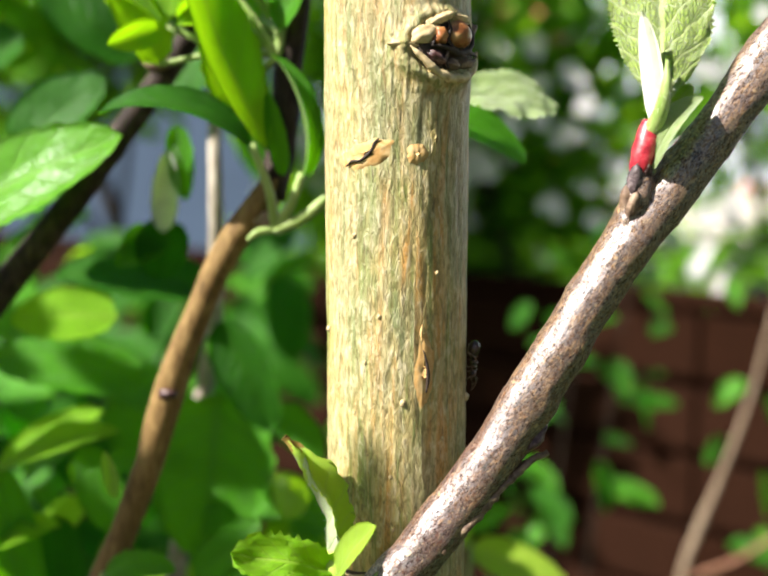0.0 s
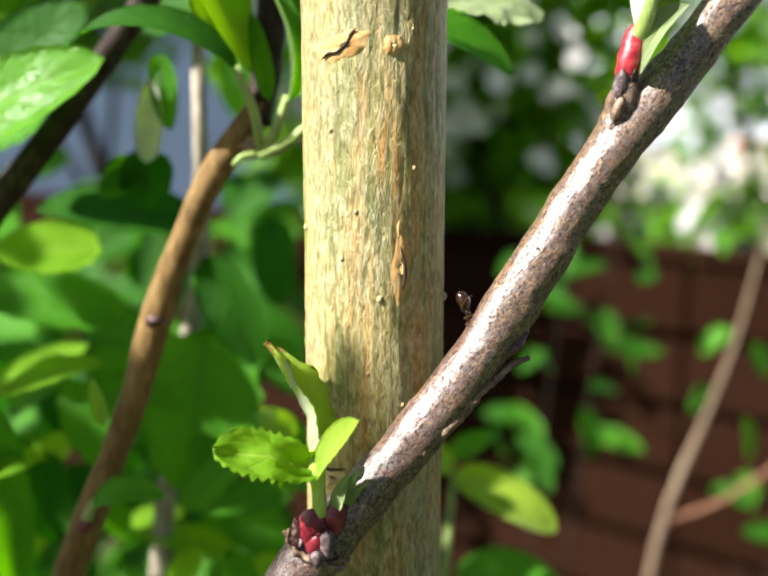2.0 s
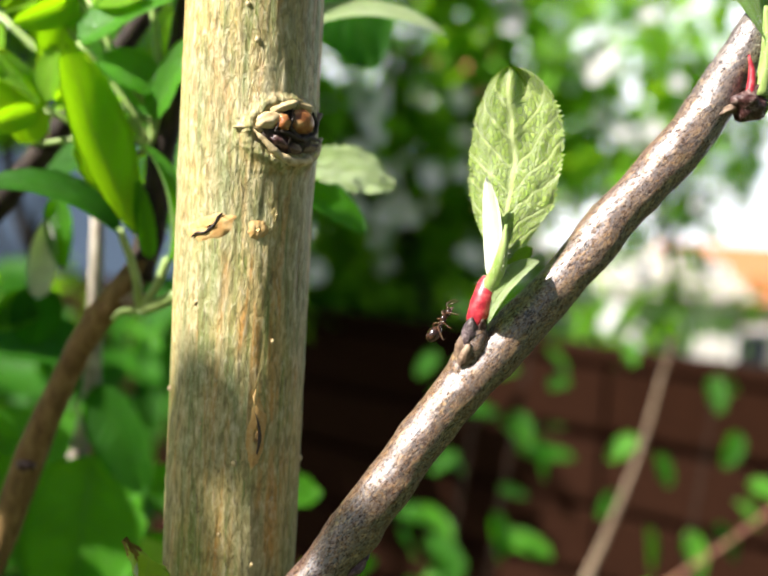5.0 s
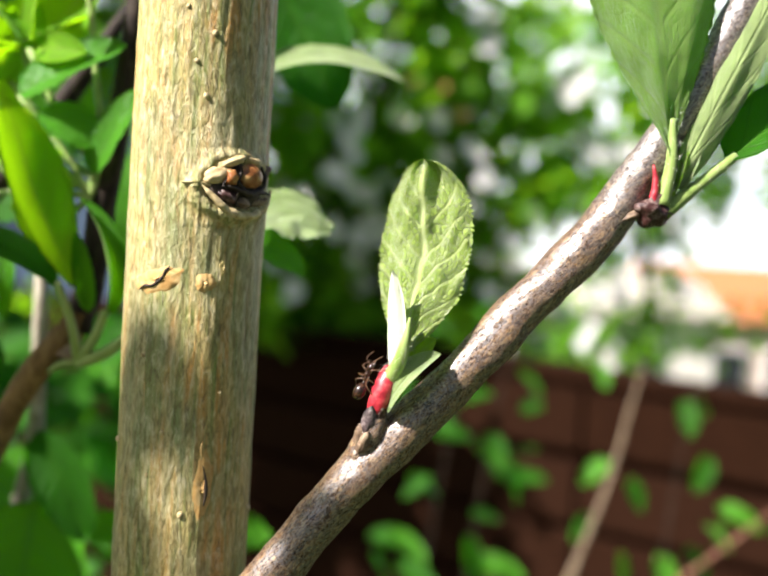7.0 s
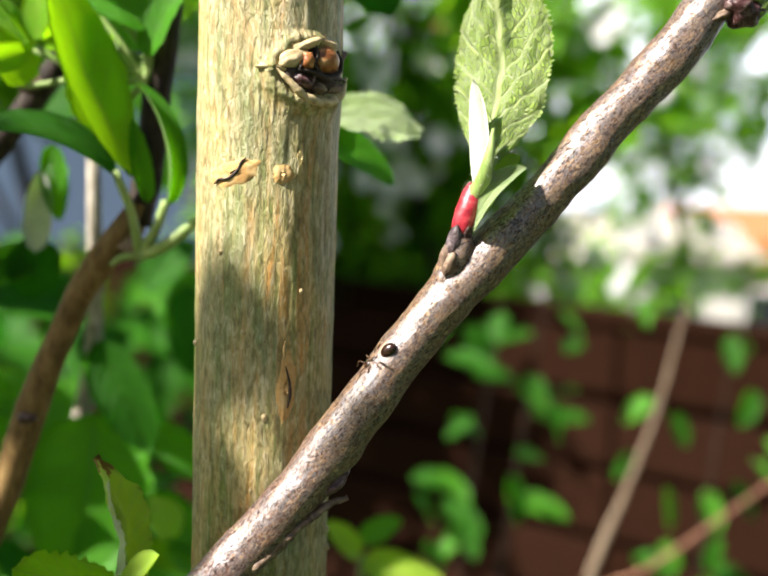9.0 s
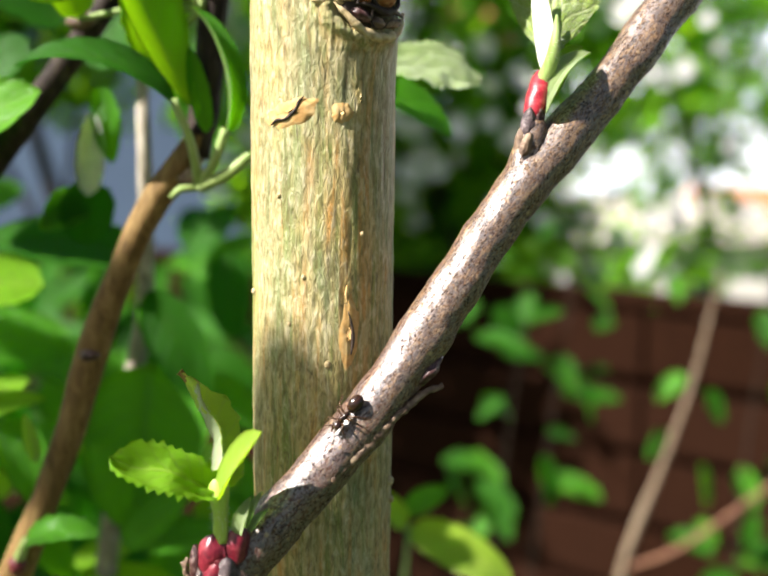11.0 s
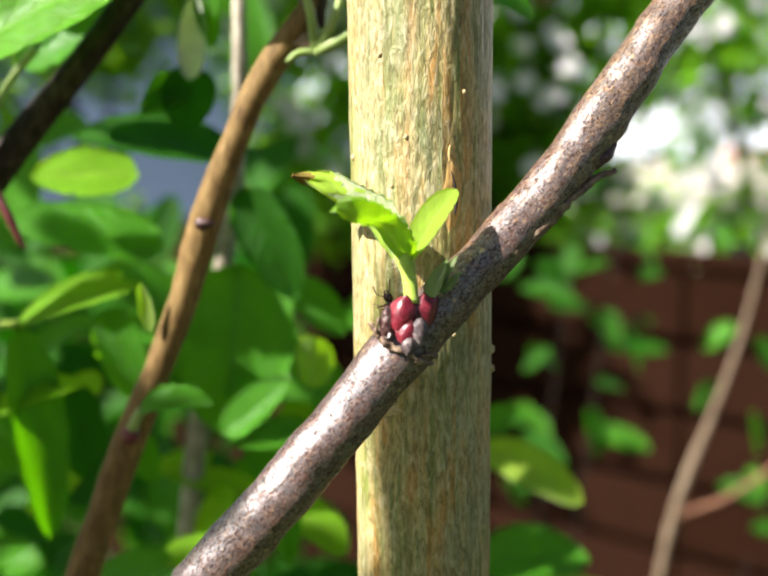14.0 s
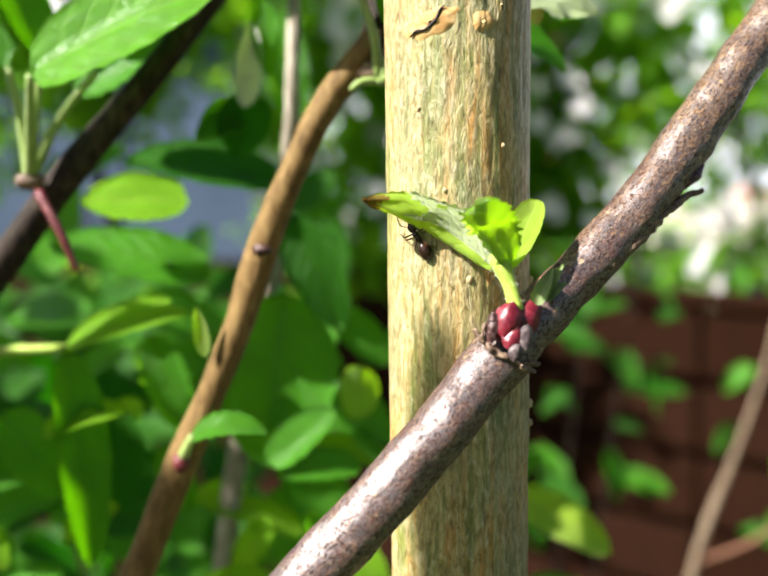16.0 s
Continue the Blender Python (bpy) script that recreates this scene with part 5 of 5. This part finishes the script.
# ---- the ant ----
def build_ant():
    skin = blotched("dark_brown_ant_shell", ((0.3, (0.006, 0.003, 0.002)), (0.55, (0.025, 0.010, 0.005)), (0.8, (0.07, 0.03, 0.013))), 2.5, 0.22, 0.6, 0.2, 0.0001)
    legm = blotched("amber_ant_leg", ((0.3, (0.03, 0.012, 0.005)), (0.7, (0.10, 0.045, 0.017))), 2.0, 0.3)
    a = thing("ant", (0, 0, 0), "small dark brown ant walking over the bark", "ant")
    part("gaster", blob(bmesh.new(), (-1.35, 0, 0.75), (1.0, 0.68, 0.66), Euler((0, 0.15, 0)).to_matrix(), 0.04, 1, 3), skin, a)
    part("petiole", blob(bmesh.new(), (-0.42, 0, 0.62), (0.22, 0.16, 0.26), None, 0.1, 2), skin, a)
    bm = bmesh.new()
    blob(bm, (0.12, 0, 0.68), (0.5, 0.3, 0.30), None, 0.08, 3, 3)
    blob(bm, (0.55, 0, 0.78), (0.42, 0.32, 0.33), None, 0.08, 4, 3)
    part("thorax", bm, skin, a)
    head = part("head", blob(bmesh.new(), (1.32, 0, 0.72), (0.52, 0.46, 0.36), None, 0.05, 5, 3), skin, a)
    for s in (-1, 1):
        part("mandible", tube(bmesh.new(), [(1.7, 0.2 * s, 0.62, 0.1), (1.95, 0.16 * s, 0.55, 0.09), (2.05, 0.02 * s, 0.52, 0.04)], 6, 6), legm, head)
        part("antenna", tube(bmesh.new(), [(1.6, 0.22 * s, 0.86, 0.06), (2.0, 0.65 * s, 1.15, 0.055), (2.15, 0.75 * s, 1.1, 0.06), (2.9, 0.95 * s, 0.55, 0.075)], 14, 6), legm, head)
    legs = []
    for k, (x, fx) in enumerate(((0.75, 1.5), (0.35, 0.2), (0.05, -1.5))):
        for s in (-1, 1):
            pts = [(x, 0.22 * s, 0.6, 0.09), (x + (fx - x) * 0.4, 1.0 * s, 1.05, 0.085), (x + (fx - x) * 0.8, 1.45 * s, 0.45, 0.06), (fx, 1.75 * s, 0.05, 0.045), (fx + 0.12, 1.95 * s, 0.03, 0.035)]
            legs.append((part("leg", tube(bmesh.new(), pts, 16, 6), legm, a, at=(x, 0.22 * s, 0.6)), (x, 0.22 * s, 0.6), (1 if (k + (s > 0)) % 2 else -1)))
    return a, legs


build_ground()
build_cloud_bank()
build_fence()
build_house("cream", (5000, 14000, -3000), (5200, 3500, 2800), (0.78, 0.74, 0.66), (0.50, 0.46, 0.38), [(-1500, 1500, 700, 900), (-300, 1500, 900, 900), (1300, 1500, 700, 900)], "low cream house with white window frames", 700)
build_house("brick", (12200, 20500, -3600), (3600, 5000, 2900), (0.62, 0.50, 0.42), (0.55, 0.20, 0.085), [(-700, 1200, 800, 1000), (700, 1200, 800, 1000)], "house with a sunlit orange tiled roof", 1300)
build_house("tall", (5600, 26000, -3600), (1500, 3000, 8600), (0.62, 0.28, 0.18), (0.55, 0.22, 0.10), [(-500, 6500, 800, 1100)], "tall orange-red brick house half hidden by trees", 1800)
build_house("shed", (-1500, 5600, -900), (2600, 1800, 2900), (0.085, 0.125, 0.19), (0.25, 0.28, 0.31), [], "blue-grey painted garden shed", 350)
build_garden_tree((700, 2300, -600), 0, ((260, 2100, 1160), (600, 380, 560)), 3, "leafy garden tree with white blossom behind the fence", 4300, (40, 85), 480, 18, 40)
build_garden_tree((330, 2650, -640), 0, ((330, 2450, 690), (440, 220, 330)), 33, "low dense shrub tree close behind the fence", 3600, (40, 80), 110, 12, 46)
build_garden_tree((-250, 1750, -600), 0, ((-560, 1650, 1430), (470, 320, 480)), 5, "green garden tree behind the shrubs", 3000, (45, 85), 30, 14, 42, 2)
build_garden_tree((1750, 3400, -600), 0, ((1400, 3200, 1380), (760, 420, 640)), 8, "tall leafy tree with gaps of sky", 2200, (50, 95), 120, 13, 36, 2)
build_garden_tree((1100, 3300, -700), 0, ((1000, 3200, 500), (900, 250, 300)), 21, "low blossoming shrub tree behind the fence", 950, (40, 80), 420, 12, 36)
apple_trunk, spur_leaves = build_trunk()
build_branch_parts = build_branch()
leafy_things = [build_leafy_branch(), build_dark_branch(), build_back_shoot()]
build_shading_bough()
shade_bough = build_swaying_bough()
build_basal_shoot()
build_forked_twig()
build_leafy_shrub("drooping_shrub", (150, 700, -600), [((95, 440, 555), (200, 600, 710), 20), ((150, 480, 640), (250, 640, 780), 8)], 7, "wiry shrub with hanging pointed green leaves", (22, 40))
build_leafy_shrub("leafy_shrub", (300, 430, -600), [((235, 390, 540), (340, 520, 730), 24), ((150, 330, 440), (300, 480, 540), 12)], 9, "fresh green shrub beside the fence", (18, 36))
# these leaves get their shade from the dark leaf colour
build_leafy_shrub("shaded_shrub", (-260, 900, -600), [((-430, 520, 380), (-60, 800, 745), 130), ((-300, 420, 520), (-70, 560, 750), 40)], 27, "shrub with shade painted into its dark green leaf colour", (40, 75), SHADED_LEAVES)
ant, ant_legs = build_ant()

# seconds; shift (mm) and turn (degrees) of the swaying branch
SWAY = [
    (0, 1.68, 0.22, -6.03, -0.98, -3.10, 1.98),
    (0.5, 1.87, 0.09, -6.16, -0.72, -3.08, 2.36),
    (1, 1.72, -0.57, -7.54, 1.15, -3.52, 0.34),
    (1.5, 1.58, -0.07, -8.94, -0.96, -2.49, 2.34),
    (2, 2.18, 0.13, -6.86, -2.94, -1.75, 3.09),
    (2.5, 1.48, 0.16, -4.10, -3.45, -1.49, 3.36),
    (3, 1.34, -0.01, -4.37, -2.69, -1.78, 3.12),
    (3.5, 1.89, -0.59, -7.05, -0.36, -2.39, 1.71),
    (4, 2.14, -1.46, -10.82, -0.30, -2.64, -3.50),
    (6.5, -1.82, -0.26, -12.60, -0.19, 2.11, -0.33),
    (7, -3.77, -0.19, -14.37, 0.60, 1.93, -0.90),
    (7.5, -3.94, -0.13, -14.35, 0.33, 2.26, -0.74),
    (8, -4.82, -0.10, -11.22, -0.36, 1.81, -0.78),
    (10.5, -1.66, -0.19, -5.27, -6.89, 0.07, -0.24),
    (11, -1.32, 0.16, -2.71, -11.93, 0.00, 1.65),
    (11.5, -1.35, -0.10, -2.34, -5.38, -0.25, -0.15),
    (12, -0.43, -0.25, -0.06, -2.66, 0.02, -0.26),
    (12.5, 0.00, 0.00, 0.00, -0.00, -0.00, 0.00),
    (13, 1.14, 0.28, 1.98, -4.95, 1.49, 3.86),
    (13.5, 3.77, 1.09, 3.46, -5.20, 2.75, 7.23),
    (14, 6.27, 2.30, 5.04, -7.31, 4.57, 10.45),
    (14.5, 8.09, 2.97, 6.41, -7.80, 5.14, 11.58),
    (15, 10.44, 3.66, 7.85, -7.43, 5.92, 12.77),
    (15.5, 11.71, 4.41, 8.11, -7.33, 6.73, 14.72),
    (16, 12.49, 4.73, 8.77, -7.31, 7.05, 15.18),
]
# the same for the leafy branches behind
SWAY_BACK = [
    (0, -0.06, 0.09, -2.19, 0.10, 0.11, -0.11),
    (0.5, 0.43, 0.03, -2.89, 0.07, -0.11, -0.07),
    (1, 0.15, -0.04, -3.83, 0.05, -0.40, -0.02),
    (1.5, 0.34, 0.04, -4.92, 0.13, 0.11, -0.11),
    (2, 0.86, -0.30, -4.14, -0.08, -0.04, 0.21),
    (2.5, 0.50, -0.52, -1.97, -0.20, 0.11, 0.41),
    (3, 0.65, -0.45, -2.28, -0.09, -0.05, 0.30),
    (3.5, 1.08, 0.14, -2.96, 0.41, -0.04, -0.35),
    (4, 0.79, 0.38, -5.16, 0.74, -0.43, -0.71),
    (6.5, -0.58, 0.02, -6.00, 0.22, -0.02, -0.15),
    (7, -1.84, -0.04, -6.94, 0.21, -0.06, -0.12),
    (7.5, -2.00, -0.04, -7.03, 0.20, -0.06, -0.11),
    (8, -2.31, -0.01, -5.63, 0.20, -0.13, -0.13),
    (10.5, -1.18, 0.30, -2.38, 0.46, -0.36, -0.45),
    (11, -0.66, 0.22, -0.70, 0.39, -0.35, -0.35),
    (11.5, -0.82, 0.19, -1.26, 0.49, -0.43, -0.35),
    (12, -0.36, 0.15, -0.06, 0.20, -0.03, -0.17),
    (12.5, -0.00, 0.00, 0.00, 0.00, -0.00, -0.00),
    (13, 0.36, 0.02, 0.94, 0.17, 0.31, -0.10),
    (13.5, 1.86, -0.12, 1.51, -0.17, 0.72, 0.10),
    (14, 3.15, -0.27, 2.45, -0.44, 0.97, 0.31),
    (14.5, 4.29, -0.49, 3.30, -1.03, 1.30, 0.67),
    (15, 5.54, -0.83, 4.46, -0.82, 1.66, 0.73),
    (15.5, 6.42, -0.66, 4.39, -0.69, 1.85, 0.60),
    (16, 6.76, -0.43, 5.37, -0.20, 2.00, 0.27),
]
# seconds; the ant's middle (mm), its way ahead, and the way off the bark
ANT = [
    (0, 7.43, -1.59, 778.24, 0.00, 0.05, -1.00, 0.98, -0.21, 0.00),
    (0.5, 7.54, -0.97, 775.67, 0.00, 0.05, -1.00, 0.99, -0.13, 0.00),
    (1, 7.55, -0.88, 772.66, 0.00, 0.05, -1.00, 0.99, -0.12, 0.00),
    (1.5, 9.58, -9.47, 773.23, 0.30, -0.20, -1.00, -0.51, 0.22, 0.54),
    (2, 9.58, -9.07, 774.24, 0.30, -0.20, -1.00, -0.51, 0.21, 0.55),
    (2.4, 9.30, -8.92, 776.79, 0.57, 0.08, 0.81, -0.51, 0.22, 0.55),
    (2.6, 9.13, -8.95, 777.29, 0.57, 0.08, 0.81, -0.81, 0.22, 0.55),
    (2.9, 11.09, -8.86, 780.20, 0.53, 0.07, 0.85, -0.84, 0.21, 0.50),
    (3.2, 15.48, -8.97, 786.00, 0.52, 0.05, 0.85, -0.84, 0.22, 0.50),
    (3.4, 17.29, -11.17, 787.41, 0.52, 0.03, 0.85, -0.78, -0.39, 0.49),
    (3.6, 18.38, -10.29, 787.87, 0.58, 0.04, 0.81, -0.80, 0.23, 0.56),
    (3.8, 18.96, -11.27, 787.10, 0.58, 0.02, 0.81, -0.79, 0.24, 0.56),
    (4, 21.00, -12.30, 788.41, 0.58, -0.00, 0.81, -0.79, 0.25, 0.56),
    (6.3, 21.56, -11.40, 793.17, 0.35, 0.00, 0.94, -0.85, -0.40, 0.30),
    (6.5, 21.65, -11.40, 793.77, 0.35, 0.00, 0.94, -0.85, -0.40, 0.30),
    (7, 19.17, -11.40, 791.05, 0.35, 0.00, 0.94, -0.85, -0.40, 0.30),
    (7.5, 18.76, -11.40, 790.59, 0.35, 0.00, 0.94, -0.85, -0.40, 0.30),
    (8, 17.39, -11.40, 793.55, 0.35, 0.00, 0.94, -0.85, -0.40, 0.30),
    (8.2, 17.39, -11.40, 793.97, 0.35, 0.00, 0.94, -0.85, -0.40, 0.30),
    (9.3, 8.97, -11.59, 776.76, -0.60, 0.00, -0.80, -0.75, -0.40, 0.60),
    (10.3, 3.57, -11.66, 771.99, -0.60, -0.09, -0.79, -0.71, -0.40, 0.58),
    (10.5, 2.61, -10.63, 771.25, -0.60, -0.09, -0.79, -0.80, 0.03, 0.60),
    (11, 2.07, -12.72, 771.19, -0.67, -0.17, -0.72, -0.41, -0.73, 0.55),
    (11.5, -3.07, -10.81, 767.16, -0.67, -0.07, -0.74, -0.74, 0.18, 0.65),
    (11.7, -2.28, -10.72, 768.55, -0.67, -0.05, -0.74, -0.73, 0.17, 0.66),
    (12, -2.18, -10.67, 769.44, -0.67, -0.03, -0.74, -0.73, 0.16, 0.66),
    (12.3, -3.67, -10.35, 767.55, -0.67, -0.01, -0.74, -0.73, 0.15, 0.66),
    (12.5, -4.52, -10.07, 766.45, -0.67, -0.00, -0.74, -0.73, 0.16, 0.67),
    (12.8, -5.72, -10.74, 765.81, -0.68, -0.07, -0.73, -0.73, 0.15, 0.66),
    (13.4, -3.35, -7.49, 764.20, -0.45, 0.00, 0.90, -0.41, -0.91, 0.00),
    (14.2, -3.40, -7.46, 768.39, -0.45, 0.00, 0.90, -0.41, -0.91, 0.00),
    (14.6, -3.59, -7.37, 769.58, -0.45, 0.00, 0.90, -0.44, -0.90, 0.00),
    (14.8, -3.56, -7.39, 770.26, -0.45, 0.00, 0.90, -0.43, -0.90, 0.00),
    (15, -2.08, -7.31, 772.23, -0.45, 0.00, 0.90, -0.27, -0.96, 0.00),
    (15.2, -1.17, -7.51, 772.78, -0.50, -0.10, 0.85, -0.15, -0.99, 0.00),
    (15.4, -1.38, -7.47, 774.84, -0.50, -0.10, 0.85, -0.18, -0.98, 0.00),
    (15.6, -3.39, -6.80, 774.62, -0.50, -0.10, 0.85, -0.45, -0.89, 0.00),
    (15.8, -4.66, -6.00, 777.29, -0.50, -0.10, 0.85, -0.61, -0.79, 0.00),
    (16, -4.46, -6.16, 779.46, -0.50, -0.10, 0.85, -0.59, -0.81, 0.00),
]


# seconds; how far the unseen bough added to shade the trunk has risen (mm)
SWAY_SHADE = [(0, -30), (2, -28), (3.5, -16), (4, -3), (5.2, 8), (6.5, 16), (8, 16), (9.3, 9), (10.5, 1), (11, -2), (12, -16), (12.5, -24), (13.5, -34), (14.5, -46), (16, -48)]


def motions():
    branch, shoot, tall, broad = build_branch_parts
    rows = [(t, pose(*((Vector(P_BRANCH) + Vector((x, y, z))) / 1000), a, b, c)) for t, x, y, z, a, b, c in SWAY]
    walk(branch, rows)
    at = (ORIGIN[shoot] - Vector(P_BRANCH)) / 1000
    turned = [(0, 0), (12.3, 0), (13, 9), (13.5, 18), (14, 27), (14.5, 33), (15, 38), (15.5, 41), (16, 43)]
    walk(shoot, [(t, pose(*at) @ Matrix.Rotation(radians(a), 4, 'Z') @ Matrix.Rotation(radians(-0.5 * a), 4, 'X')) for t, a in turned])
    at = (ORIGIN[tall] - ORIGIN[shoot]) / 1000
    walk(tall, [(t, Matrix.Translation(at) @ Matrix.Rotation(radians(-0.15 * a), 4, (0.82, 0.57, 0))) for t, a in turned])
    at = (ORIGIN[broad] - ORIGIN[shoot]) / 1000
    walk(broad, [(t, Matrix.Translation(at) @ Matrix.Rotation(radians(-a), 4, (-0.93, -0.18, 0.34))) for t, a in ((0, 0), (12.3, 0), (12.8, -14), (13.2, -34), (13.5, -44), (14, -48), (16, -48))])
    for ob in leafy_things:
        walk(ob, [(t, pose(*((Vector(P_LEAFY) + Vector((x, y, z))) / 1000), a, b, c)) for t, x, y, z, a, b, c in SWAY_BACK])
    drift = [(0, 1.0), (3.5, 1.7), (4, 0.5), (6.5, -3.5), (7, -4.1), (8, -2.8), (10.5, 0), (16, 0)]
    for ob in spur_leaves:
        at = (ORIGIN[ob] - ORIGIN[apple_trunk]) / 1000
        walk(ob, [(t, Matrix.Translation(at + Vector((d / 1000, 0, 0)))) for t, d in drift])
    walk(shade_bough, [(t, Matrix.Translation((P_SHADE + Vector((0, 0, h))) / 1000)) for t, h in SWAY_SHADE])
    rows = []
    for t, x, y, z, fx, fy, fz, ux, uy, uz in ANT:
        rows.append((t, Matrix.Translation(Vector((x, y, z)) / 1000) @ frame_of((fx, fy, fz), (ux, uy, uz)).to_4x4()))
    walk(ant, rows)
    for leg, at, sign in ant_legs:
        steps = [(k * 0.2, sign * 17 * math.sin(k * 1.9)) for k in range(81)]
        walk(leg, [(t, pose(*(Vector(at) / 1000), 0, 0, a)) for t, a in steps])


motions()
